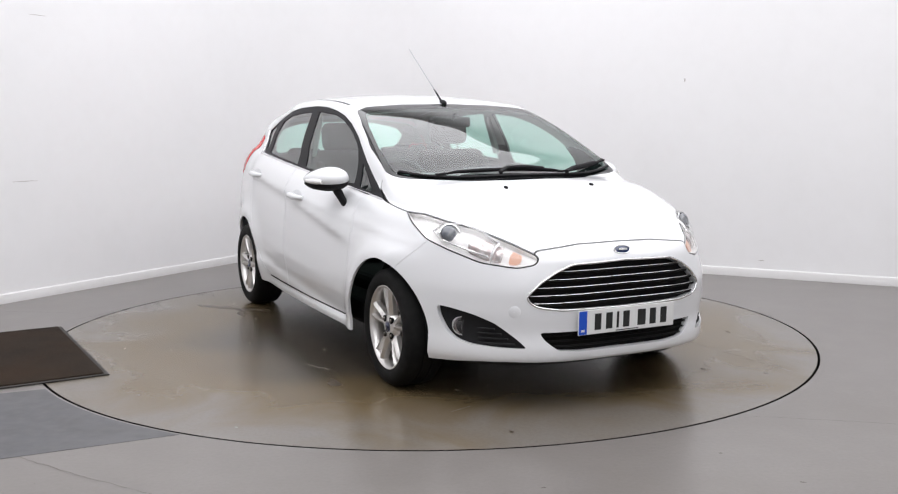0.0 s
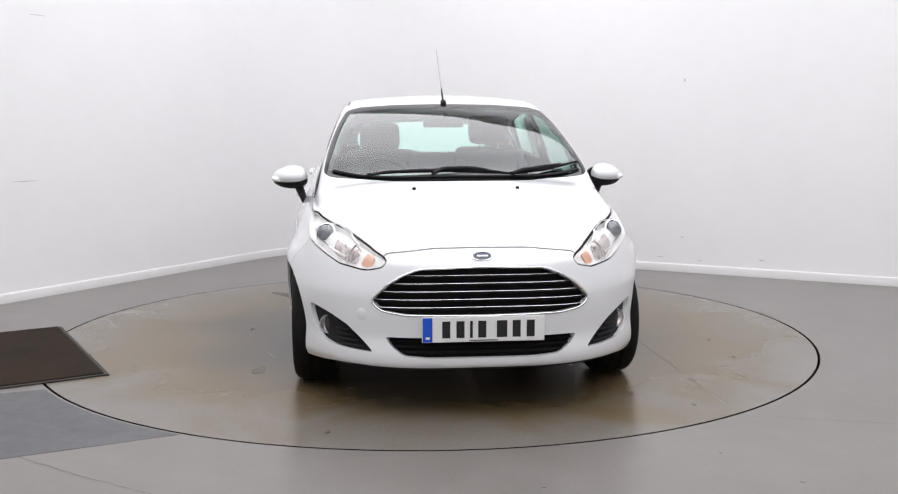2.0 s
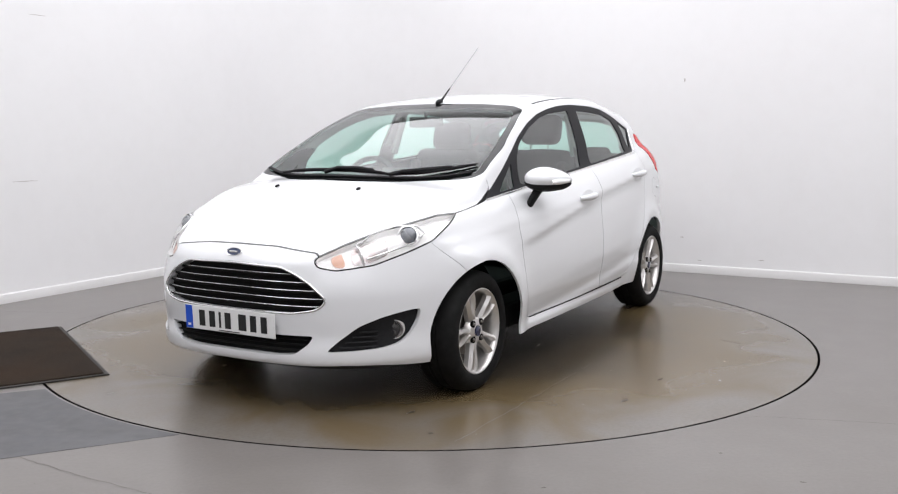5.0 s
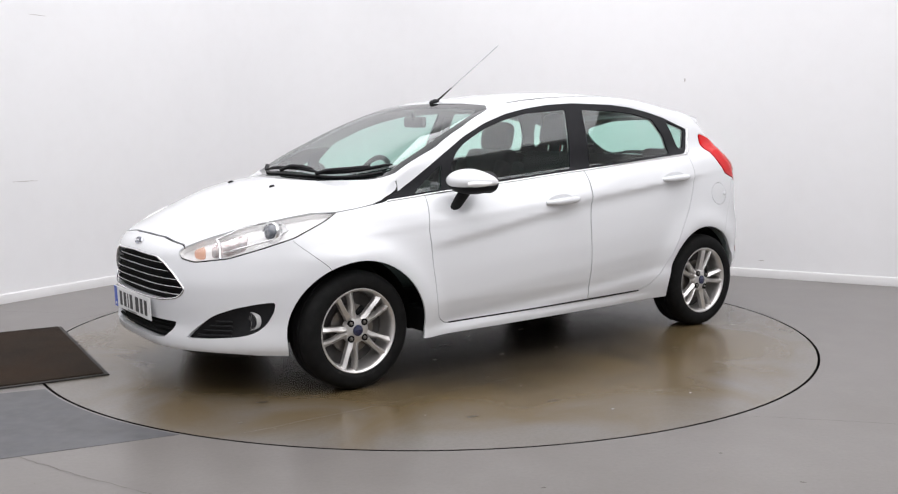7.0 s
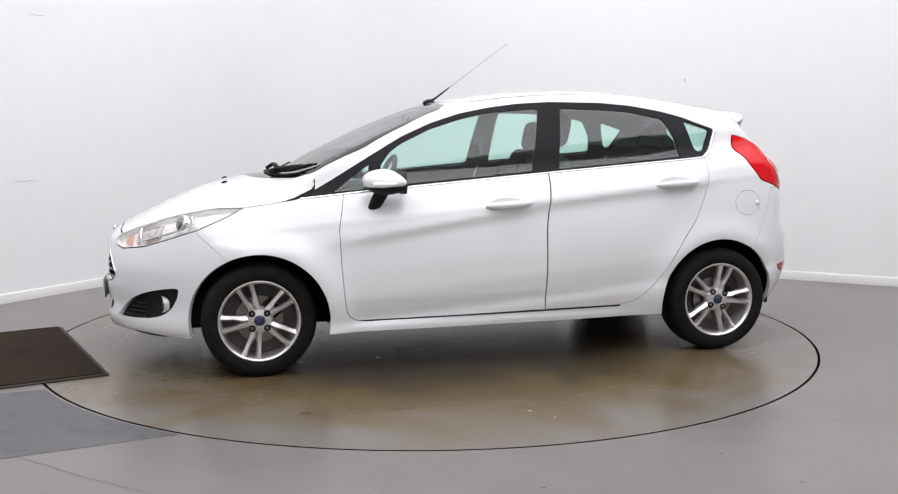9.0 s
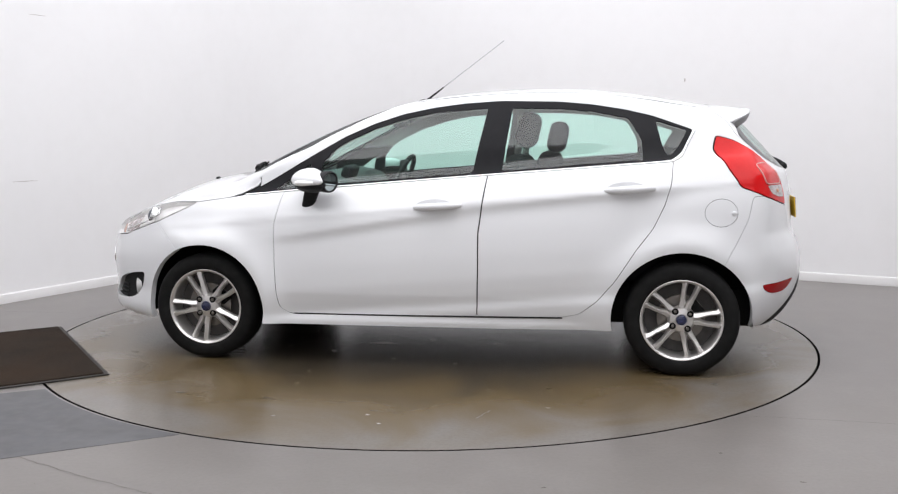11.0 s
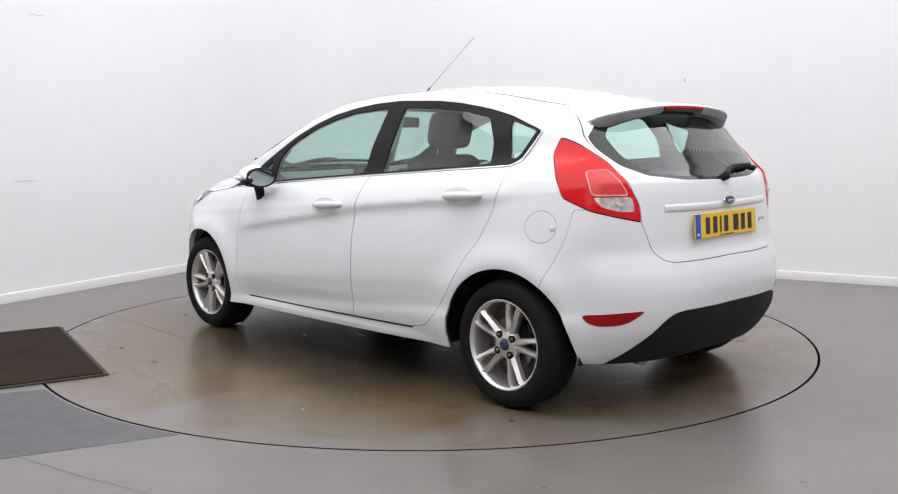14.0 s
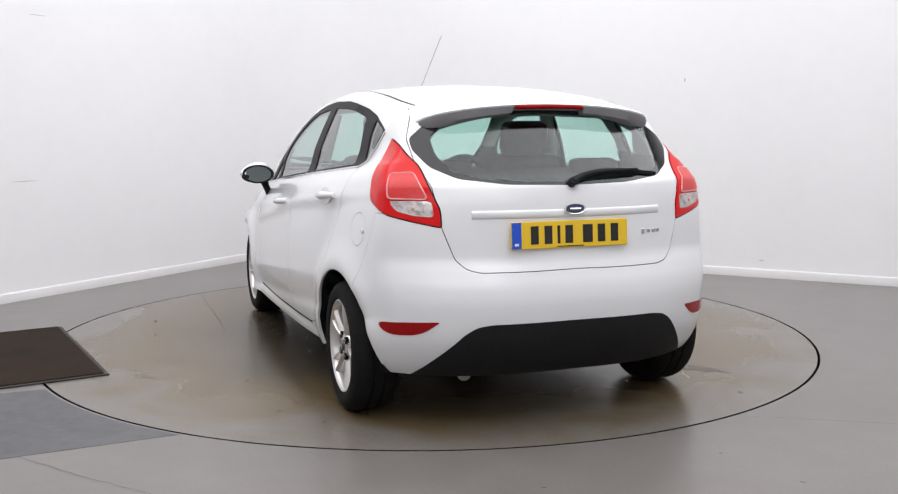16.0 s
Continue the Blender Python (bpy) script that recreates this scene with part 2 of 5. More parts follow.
rnd = random.Random(4)
for i in range(34):
    r, a = 2.15 * math.sqrt(rnd.random()), rnd.uniform(0, 6.283)
    w = rnd.uniform(0.003, 0.010)
    blot("dirt_spot", r * math.cos(a), r * math.sin(a), w * rnd.uniform(1, 2.2), w, M_STAIN, turntable, 0.0012, i)
for i, (x, y) in enumerate(((-1.05, -0.9), (1.0, 0.75), (-1.35, 0.8), (0.9, -0.95), (0.2, 0.4))):
    blot("oil_stain", x, y, rnd.uniform(0.05, 0.09), rnd.uniform(0.012, 0.03), M_STAIN, turntable, 0.001, 50 + i)
strip("tyre_smear", wander((-1.50, -1.06), (-1.08, -0.70), 16, 0.02), 0.030, 0.0008, M_STAIN, turntable)
strip("tyre_smear", wander((-1.44, -1.02), (-1.16, -0.80), 12, 0.02), 0.045, 0.0006, M_STAIN, turntable)
strip("scratch", wander((0.30, 1.181), (1.767, 1.186), 24, 0.006), 0.0018, 0.0009, M_CRACK, turntable)
for i, (x, y) in enumerate(((-0.142, -1.09), (0.451, 1.592), (0.888, 1.567), (1.516, 0.82))):
    blot("dirt_spot", x, y, 0.024, 0.010, M_STAIN, turntable, 0.0012, 130 + i)
for i in range(46):
    r, a = rnd.uniform(2.35, 4.0), rnd.uniform(3.4, 6.1)
    w = rnd.uniform(0.002, 0.006)
    blot("floor_spot", r * math.cos(a), r * math.sin(a), w * rnd.uniform(1, 2.4), w, M_CRACK, floor_ob, 0.0012, 80 + i)
M_FLECK = material("pale_fleck", (0.42, 0.40, 0.37), 0.5)
for i in range(16):
    r, a = rnd.uniform(0.55, 1.95), rnd.uniform(0, 6.283)
    w = rnd.uniform(0.002, 0.005)
    blot("pale_fleck", r * math.cos(a), r * math.sin(a), w * rnd.uniform(1.5, 4.5), w, M_FLECK, turntable, 0.0014, 210 + i)
for i in range(5):
    r, a = rnd.uniform(0.9, 1.8), rnd.uniform(0, 6.283)
    x, y = r * math.cos(a), r * math.sin(a)
    strip("scratch", wander((x, y), (x + rnd.uniform(-0.16, 0.16), y + rnd.uniform(-0.16, 0.16)), 8, 0.006), 0.0025, 0.0011, M_FLECK if i % 2 else M_CRACK, turntable)
M_SCUFF = material("wall_scuff", (0.48, 0.45, 0.43), 0.7)
wall_obs = [bpy.data.objects["wall_1"], bpy.data.objects["wall_2"]]


def scuff(wall, base, along, nrm, d, z, w, h, seed):
    bm = bmesh.new()
    rnd2 = random.Random(seed)
    n = 12
    top = []
    for i in range(n + 1):
        u = i / n
        k = math.sin(math.pi * u) ** 0.6 * h * rnd2.uniform(0.5, 1.0)
        q = base + along * (d + w * u) + nrm * 0.002
        zz = z + 0.3 * h * rnd2.uniform(-1, 1)
        top.append((bm.verts.new((q.x, q.y, zz + k)), bm.verts.new((q.x, q.y, zz - k))))
    for (a, b), (c, e) in zip(top, top[1:]):
        bm.faces.new((a, b, e, c))
    part("wall_scuff", bm, M_SCUFF, wall)


NL, NR = Vector((DL.y, -DL.x)) * -1, Vector((DR.y, -DR.x))
NL = NL if (Vector((0, 0)) - CORNER).dot(NL) > 0 else -NL
NR = NR if (Vector((0, 0)) - CORNER).dot(NR) > 0 else -NR
scuff(wall_obs[0], CORNER, DL, NL, 3.35, 0.86, 0.22, 0.003, 1)
scuff(wall_obs[0], CORNER, DL, NL, 3.2, 2.05, 0.16, 0.0025, 2)
for i, (d, z, w) in enumerate(((3.1, 0.10, 0.05), (3.3, 0.16, 0.04), (3.55, 0.12, 0.06), (3.75, 0.30, 0.03), (3.9, 0.11, 0.04), (3.05, 0.18, 0.03), (4.4, 0.14, 0.05), (3.75, 1.62, 0.012))):
    scuff(wall_obs[1], CORNER, DR, NR, d, z, w, 0.004 if z < 1 else 0.02, 10 + i)


# ---- the car's body as a blend of side, top, nose and tail surfaces ----
def curve(xs, ys):
    """A smooth monotone-friendly cubic through points, as a function of arrays."""
    xs, ys = np.array(xs, float), np.array(ys, float)
    if xs[0] > xs[-1]:
        xs, ys = xs[::-1], ys[::-1]
    h, d = np.diff(xs), np.diff(ys) / np.diff(xs)
    m = np.zeros(len(xs))
    m[0], m[-1] = d[0], d[-1]
    for i in range(1, len(xs) - 1):
        if d[i - 1] * d[i] > 0:
            w1, w2 = 2 * h[i] + h[i - 1], h[i] + 2 * h[i - 1]
            m[i] = (w1 + w2) / (w1 / d[i - 1] + w2 / d[i])

    def at(v):
        v = np.asarray(v, float)
        i = np.clip(np.searchsorted(xs, v) - 1, 0, len(xs) - 2)
        t = (v - xs[i]) / h[i]
        lo, hi = t < 0, t > 1
        t2 = np.clip(t, 0, 1)
        r = (ys[i] * (1 + 2 * t2) * (1 - t2) ** 2 + h[i] * m[i] * t2 * (1 - t2) ** 2 + ys[i + 1] * t2 * t2 * (3 - 2 * t2) + h[i] * m[i + 1] * t2 * t2 * (t2 - 1))
        return r + np.where(lo, (v - xs[0]) * m[0], 0) + np.where(hi, (v - xs[-1]) * m[-1], 0)

    return at


ROOF_LINE = curve((2.3, 2.06, 2.0, 1.95, 1.84, 1.684, 1.526, 1.368, 1.24, 1.13, 1.06, 0.882, 0.716, 0.548, 0.378, 0.224, 0.13, 0.034, -0.141, -0.319, -0.5, -0.68, -0.867, -1.055, -1.246, -1.44, -1.6, -2.0),
                  (0.45, 0.655, 0.69, 0.718, 0.775, 0.850, 0.914, 0.956, 0.977, 0.990, 1.010, 1.104, 1.183, 1.258, 1.324, 1.373, 1.395, 1.410, 1.432, 1.443, 1.450, 1.447, 1.434, 1.410, 1.378, 1.346, 1.316, 1.20))
CROWN = curve((2.1, 1.75, 1.58, 1.42, 1.3, 1.12, 1.0, 0.6, 0.1, -0.2, -0.5, -1.5), (0.13, 0.21, 0.20, 0.15, 0.125, 0.11, 0.085, 0.075, 0.085, 0.11, 0.125, 0.13))
BELT_Y = curve((2.1, 1.8, 1.6, 1.3, 1.018, 0.4, -0.26, -0.98, -1.3, -1.42, -1.6, -1.8, -2.0), (0.52, 0.60, 0.655, 0.712, 0.738, 0.75, 0.746, 0.716, 0.692, 0.680, 0.655, 0.61, 0.55))
SIDE = curve((-0.6, -0.4, -0.3, -0.15, 0.0, 0.012, 0.03, 0.06, 0.10, 0.14, 0.155, 0.2, 0.3, 0.42, 0.5, 0.58, 0.64, 0.68, 0.72, 0.80, 0.95), (-0.30, -0.160, -0.112, -0.050, 0.0, 0.016, 0.032, 0.052, 0.070, 0.084, 0.086, 0.095, 0.110, 0.119, 0.120, 0.112, 0.104, 0.108, 0.104, 0.085, 0.03))
NOSE = curve((0.10, 0.20, 0.235, 0.27, 0.34, 0.44, 0.52, 0.60, 0.65, 0.70, 0.76, 0.9), (1.90, 1.99, 2.022, 2.026, 2.018, 2.028, 2.030, 2.022, 2.014, 2.000, 1.98, 1.93))
NOSE_C = curve((0.2, 0.5, 0.7, 0.9), (1.10, 1.14, 1.05, 0.9))
NOSE_P = curve((0.2, 0.5, 0.7, 0.9), (3.5, 3.5, 3.0, 2.6))
TAIL = curve((0.10, 0.2, 0.29, 0.40, 0.47, 0.53, 0.60, 0.66, 0.72, 0.80, 0.90, 1.0, 1.05, 1.15, 1.28, 1.4), (-1.60, -1.74, -1.83, -1.885, -1.897, -1.900, -1.892, -1.872, -1.850, -1.845, -1.838, -1.818, -1.770, -1.68, -1.560, -1.45))
TAIL_C = curve((0.2, 0.47, 0.85, 1.1, 1.3), (0.57, 0.56, 0.42, 0.42, 0.40))
TAIL_P = curve((0.2, 0.47, 0.85, 1.1, 1.3), (3.1, 3.05, 2.5, 2.3, 2.2))
SILL = curve((2.2, 1.9, 1.6, 1.3, 0.9, -0.9, -1.3, -1.58, -1.7, -2.0), (0.215, 0.222, 0.200, 0.205, 0.212, 0.220, 0.23, 0.238, 0.233, 0.22))
AXLE, HUB_Z = 1.245, 0.283


def belt(x):
    return 0.883 + (1.018 - x) * 0.0845


def smax(a, b, k):
    h = np.maximum(k - np.abs(a - b), 0) / k
    return np.maximum(a, b) + h * h * k * 0.25


def side_y(x, z):
    d = belt(x) - z
    lean = np.where(d < 0, 1 + 0.55 * np.clip((-x - 0.8) / 0.5, 0, 1), 1.0)
    c = z - (0.815 + (0.826 - x) * 0.16 - 0.139 - 0.02 * np.clip(-x - 0.22, 0, 2) ** 1.2 * 3)
    ridge = 0.018 * np.exp(-(c / np.where(c > 0, 0.11, 0.036)) ** 2) / (1 + np.exp((x - 0.80) / 0.05)) / (1 + np.exp((-1.20 - x) / 0.04))
    y = BELT_Y(x) + SIDE(d) * lean + ridge * (d > 0) + 0.034 * np.exp(-((x - 1.38) / 0.26) ** 2) / (1 + np.exp((z - 0.66) / 0.03))
    tuck = np.clip((0.375 - z) / 0.095, 0, 1) * np.clip((z - 0.232) / 0.034, 0, 1)
    y = y - 0.010 * tuck / (1 + np.exp((x - 0.78) / 0.02)) / (1 + np.exp((-0.72 - x) / 0.05))
    for ax in (AXLE, -AXLE):
        r = np.hypot(x - ax, z - HUB_Z)
        y = y + 0.026 * np.exp(-((r - 0.36) / 0.085) ** 2)
    return y


def body(x, y, z):
    """Below zero inside the car's outer skin."""
    ay = np.sqrt(y * y + 1e-8)
    f_side = (ay - side_y(x, z)) * np.where(z > belt(x), 0.88, 0.97)
    zt = ROOF_LINE(x) - CROWN(x) * y * y
    slope = (ROOF_LINE(x + 0.01) - ROOF_LINE(x - 0.01)) / 0.02
    f_top = (z - zt) / np.sqrt(1 + slope * slope)
    f_nose = (x - NOSE(z) + NOSE_C(z) * ay ** NOSE_P(z)) * 0.8
    s2 = (TAIL(z + 0.01) - TAIL(z - 0.01)) / 0.02
    f_tail = (TAIL(z) + TAIL_C(z) * ay ** TAIL_P(z) - x) * 0.85 / np.sqrt(1 + s2 * s2)
    f = smax(f_side, f_top, np.where(x > 1.0, 0.05, 0.045))
    f = smax(f, f_nose, 0.035)
    f = smax(f, f_tail, 0.045)
    return f


def skin(h=0.02):
    """The outer skin as triangles: vertices (n, 3) and faces (m, 3)."""
    xs, ys, zs = np.arange(-2.02, 2.12, h), (np.arange(-48, 48) + 0.5) * h, np.arange(0.10, 1.50, h)
    x, y, z = np.meshgrid(xs, ys, zs, indexing="ij")
    inside = body(x, y, z) < 0
    total = np.zeros([n - 1 for n in inside.shape], int)
    for i in (0, 1):
        for j in (0, 1):
            for k in (0, 1):
                total += inside[i:total.shape[0] + i, j:total.shape[1] + j, k:total.shape[2] + k]
    cell = (total > 0) & (total < 8)
    index = np.full(cell.shape, -1)
    index[cell] = np.arange(cell.sum())
    ci = np.argwhere(cell)
    v = np.stack([xs[ci[:, 0]], ys[ci[:, 1]], zs[ci[:, 2]]], 1) + h / 2
    e = 1e-4
    for _ in range(8):
        f = body(*v.T)
        g = np.stack([(body(*(v + d).T) - body(*(v - d).T)) / (2 * e) for d in np.eye(3) * e], 1)
        step = -(f / np.maximum((g * g).sum(1), 0.2))[:, None] * g
        ln = np.linalg.norm(step, axis=1, keepdims=True)
        v = v + step * np.minimum(1, 0.012 / np.maximum(ln, 1e-9))
    quads = []
    for ax, (p, q) in ((0, (1, 2)), (1, (2, 0)), (2, (0, 1))):
        lo, hi = np.take(inside, range(inside.shape[ax] - 1), ax), np.take(inside, range(1, inside.shape[ax]), ax)
        i = np.argwhere(lo != hi)
        i = i[(i[:, p] > 0) & (i[:, q] > 0) & (i[:, p] < cell.shape[p]) & (i[:, q] < cell.shape[q])]
        c = []
        for dp, dq in ((1, 1), (0, 1), (0, 0), (1, 0)):
            w = i.copy()
            w[:, p] -= dp
            w[:, q] -= dq
            c.append(index[w[:, 0], w[:, 1], w[:, 2]])
        c = np.stack(c, 1)
        keep = lo[i[:, 0], i[:, 1], i[:, 2]]
        quads.append(np.where(keep[:, None], c, c[:, ::-1]))
    quads = np.concatenate(quads)
    d1 = np.linalg.norm(v[quads[:, 0]] - v[quads[:, 2]], axis=1)
    d2 = np.linalg.norm(v[quads[:, 1]] - v[quads[:, 3]], axis=1)
    s = (d1 < d2)[:, None]
    t1 = np.where(s, quads[:, [0, 1, 2]], quads[:, [0, 1, 3]])
    t2 = np.where(s, quads[:, [0, 2, 3]], quads[:, [1, 2, 3]])
    return v, np.concatenate([t1, t2])


def rounded(ring, times=2):
    """A closed ring with its corners cut round."""
    r = np.array(ring, float)
    for _ in range(times):
        n = np.roll(r, -1, 0)
        ln = np.linalg.norm(n - r, axis=1, keepdims=True)
        k = np.minimum(0.25, 0.009 / np.maximum(ln, 1e-6))
        r = np.stack([r + (n - r) * k, n - (n - r) * k], 1).reshape(-1, 2)
    return r


def inset(ring, d):
    """The ring moved inwards by d."""
    r = np.array(ring, float)
    area = np.sum(r[:, 0] * np.roll(r[:, 1], -1) - np.roll(r[:, 0], -1) * r[:, 1])
    a, b = r - np.roll(r, 1, 0), np.roll(r, -1, 0) - r
    a, b = a / np.linalg.norm(a, axis=1, keepdims=True), b / np.linalg.norm(b, axis=1, keepdims=True)
    na, nb = np.stack([-a[:, 1], a[:, 0]], 1), np.stack([-b[:, 1], b[:, 0]], 1)
    n = na + nb
    n = n / np.maximum((n * n).sum(1, keepdims=True), 0.5) * 2
    return r + n * d * (1 if area > 0 else -1)


def in_ring(pts, ring):
    x, y = pts[:, 0], pts[:, 1]
    r = np.array(ring)
    c = np.zeros(len(pts), bool)
    for (x0, y0), (x1, y1) in zip(r, np.roll(r, -1, 0)):
        s = (y0 > y) != (y1 > y)
        c ^= s & (x < (x1 - x0) * (y - y0) / (y1 - y0 + 1e-15) + x0)
    return c


def cut(v, f, ring, axes, mask):
    """Splits triangles along a ring drawn in the plane of two axes. Returns the vertices, the faces inside and the faces outside."""
    ring = np.array(ring, float)
    p = v[:, list(axes)]
    t = p[f]
    lo, hi = t.min(1), t.max(1)
    ok = mask & (hi >= ring.min(0)).all(1) & (lo <= ring.max(0)).all(1)
    near = np.zeros(len(f), bool)
    seg = list(zip(ring, np.roll(ring, -1, 0)))
    hits = {}
    oki = np.nonzero(ok)[0]
    to, loo, hio = t[oki], lo[oki], hi[oki]
    for s, (a, b) in enumerate(seg):
        m = np.nonzero((hio >= np.minimum(a, b) - 1e-7).all(1) & (loo <= np.maximum(a, b) + 1e-7).all(1))[0]
        d = (to[m] - a) @ np.array([a[1] - b[1], b[0] - a[0]])
        m = m[(d.min(1) <= 0) & (d.max(1) >= 0)]
        for i in oki[m]:
            hits.setdefault(i, []).append(s)
    near[list(hits)] = True
    inside = ok & ~near
    inside[inside] = in_ring(t[inside].mean(1), ring)
    new_v, pieces, mids = [], [], []
    known = {}
    base = len(v)

    def put(co):
        key = (round(co[0], 5), round(co[1], 5), round(co[2], 5))
        if key not in known:
            known[key] = base + len(new_v)
            new_v.append(co)
        return known[key]

    for i, segs in hits.items():
        shapes = [[(int(k), *map(float, v[k])) for k in f[i]]]
        ia, ib = axes[0] + 1, axes[1] + 1
        for s in segs:
            (ax, ay), (bx, by) = seg[s]
            nx, ny = ay - by, bx - ax
            ln = math.hypot(nx, ny)
            if ln < 1e-9:
                continue
            done = []
            for sh in shapes:
                d = [((q[ia] - ax) * nx + (q[ib] - ay) * ny) / ln for q in sh]
                if max(d) < 1e-7 or min(d) > -1e-7:
                    done.append(sh)
                    continue
                lo_side, hi_side, cross = [], [], []
                for k in range(len(sh)):
                    q, w, dq, dw = sh[k], sh[(k + 1) % len(sh)], d[k], d[(k + 1) % len(sh)]
                    if dq >= -1e-7:
                        hi_side.append(q)
                    if dq <= 1e-7:
                        lo_side.append(q)
                    if abs(dq) <= 1e-7:
                        cross.append(q)
                    elif dq * dw < 0 and abs(dw) > 1e-7:
                        a, b = (q, w) if (q[0], q[1:]) < (w[0], w[1:]) else (w, q)
                        da, db = (dq, dw) if a is q else (dw, dq)
                        u = da / (da - db)
                        new_q = (-1, *[a[c] + (b[c] - a[c]) * u for c in (1, 2, 3)])
                        lo_side.append(new_q)
                        hi_side.append(new_q)
                        cross.append(new_q)
                us = [((q[ia] - ax) * (bx - ax) + (q[ib] - ay) * (by - ay)) / (ln * ln) for q in cross]
                if len(cross) < 2 or max(us) < 1e-9 or min(us) > 1 - 1e-9:
                    done.append(sh)
                    continue
                done += [lo_side, hi_side]
            shapes = done
        for sh in shapes:
            ids = [q[0] if q[0] >= 0 else put(q[1:]) for q in sh]
            mu, mw = sum(q[ia] for q in sh) / len(sh), sum(q[ib] for q in sh) / len(sh)
            for k in range(1, len(ids) - 1):
                tr = (ids[0], ids[k], ids[k + 1])
                if len(set(tr)) == 3:
                    pieces.append(tr)
                    mids.append((mu, mw))
    if new_v:
        v = np.concatenate([v, np.array(new_v)])
    pieces = np.array(pieces, int).reshape(-1, 3)
    ins = in_ring(np.array(mids, float).reshape(-1, 2), ring)
    put_in = np.concatenate([f[inside], pieces[ins]])
    out = np.concatenate([f[~inside & ~near], pieces[~ins]])
    return v, put_in, out


def facing(v, f):
    """Vertex normals of a set of faces."""
    n = np.cross(v[f[:, 1]] - v[f[:, 0]], v[f[:, 2]] - v[f[:, 0]])
    out = np.zeros_like(v)
    for k in range(3):
        np.add.at(out, f[:, k], n)
    return out / np.maximum(np.linalg.norm(out, axis=1, keepdims=True), 1e-12)


def shell_part(name, f, mat, parent, label="", lift=0.0, rim=0.012, back=0.0, push=None):
    """A panel from faces of the skin: lifted along its normals, with its rim turned in; back: a second, inner sheet that far behind."""
    used, inv = np.unique(f, return_inverse=True)
    faces = inv.reshape(-1, 3)
    p = SKIN_V[used]
    key, first, same = np.unique(np.round(p / 1.5e-4), axis=0, return_index=True, return_inverse=True)
    faces = same.reshape(-1)[faces]
    faces = faces[(faces[:, 0] != faces[:, 1]) & (faces[:, 1] != faces[:, 2]) & (faces[:, 2] != faces[:, 0])]
    p = p[first]
    n = normals(p)
    co = p + n * lift
    if push is not None:
        co = co + np.array(push)
    verts, nrm, polys = [tuple(c) for c in co], [tuple(c) for c in n], [tuple(int(k) for k in t) for t in faces]
    if rim:
        count = set()
        for t in polys:
            count |= {(t[0], t[1]), (t[1], t[2]), (t[2], t[0])}
        edge = [(a, b) for a, b in count if (b, a) not in count and np.abs(p[a] - p[b]).max() > 3e-4]
        for a, b in sorted(edge):
            w = np.cross(co[b] - co[a], n[a])
            w = tuple(w / max(np.linalg.norm(w), 1e-9))
            k = len(verts)
            verts += [tuple(co[a]), tuple(co[b]), tuple(co[b] - n[b] * rim), tuple(co[a] - n[a] * rim)]
            nrm += [w] * 4
            polys.append((k + 1, k, k + 3, k + 2))
    if back:
        s, m = len(verts), [q for q in polys if len(q) == 3]
        verts += [tuple(c - d * back) for c, d in zip(co, n)]
        nrm += [tuple(c) for c in n]
        polys += [(a + s, b + s, c + s) for a, b, c in m]
    me = bpy.data.meshes.new(name)
    me.from_pydata(verts, [], polys)
    me.materials.append(mat)
    me.shade_smooth()
    me.normals_split_custom_set_from_vertices(nrm)
    ob = new(name, me)
    ob.parent = parent
    if label:
        tagged(ob, label)
    return ob


def normals(p):
    e = 3e-3
    g = np.stack([body(*(p + d).T) - body(*(p - d).T) for d in np.eye(3) * e], 1)
    return g / np.maximum(np.linalg.norm(g, axis=1, keepdims=True), 1e-9)


def on_side(x, z, s=1, out=0.0):
    """The skin's point at x and z on the side s."""
    a, b = 0.0, 1.1
    for _ in range(17):
        m = (a + b) / 2
        if body(np.array(x), np.array(m), np.array(z)) < 0:
            a = m
        else:
            b = m
    return Vector((x, s * (a + out), z))


def on_end(y, z, s=1, out=0.0):
    """The skin's point at y and z on the nose (s=1) or the tail (s=-1)."""
    a, b = 0.0, 2.3
    for _ in range(17):
        m = (a + b) / 2
        if body(np.array(s * m), np.array(y), np.array(z)) < 0:
            a = m
        else:
            b = m
    return Vector((s * (a + out), y, z))


def on_corner(u, z, s, out=0.0):
    """The skin's point on a rear corner, by its place along the corner's tangent."""
    k = math.sqrt(0.5)
    a, b = 0.3, 2.4
    for _ in range(17):
        m = (a + b) / 2
        if body(np.array((u - m) * k), np.array(s * (u + m) * k), np.array(z)) < 0:
            a = m
        else:
            b = m
    a += out
    return Vector(((u - a) * k, s * (u + a) * k, z))


def on_top(x, y, out=0.0):
    a, b = 0.4, 1.6
    for _ in range(17):
        m = (a + b) / 2
        if body(np.array(x), np.array(y), np.array(m)) < 0:
            a = m
        else:
            b = m
    return Vector((x, y, a + out))


def normal_at(p):
    e = 2e-3
    g = Vector([float(body(*[np.array(p[k] + (e if k == j else 0)) for k in range(3)]) - body(*[np.array(p[k] - (e if k == j else 0)) for k in range(3)])) for j in range(3)])
    return g.normalized()


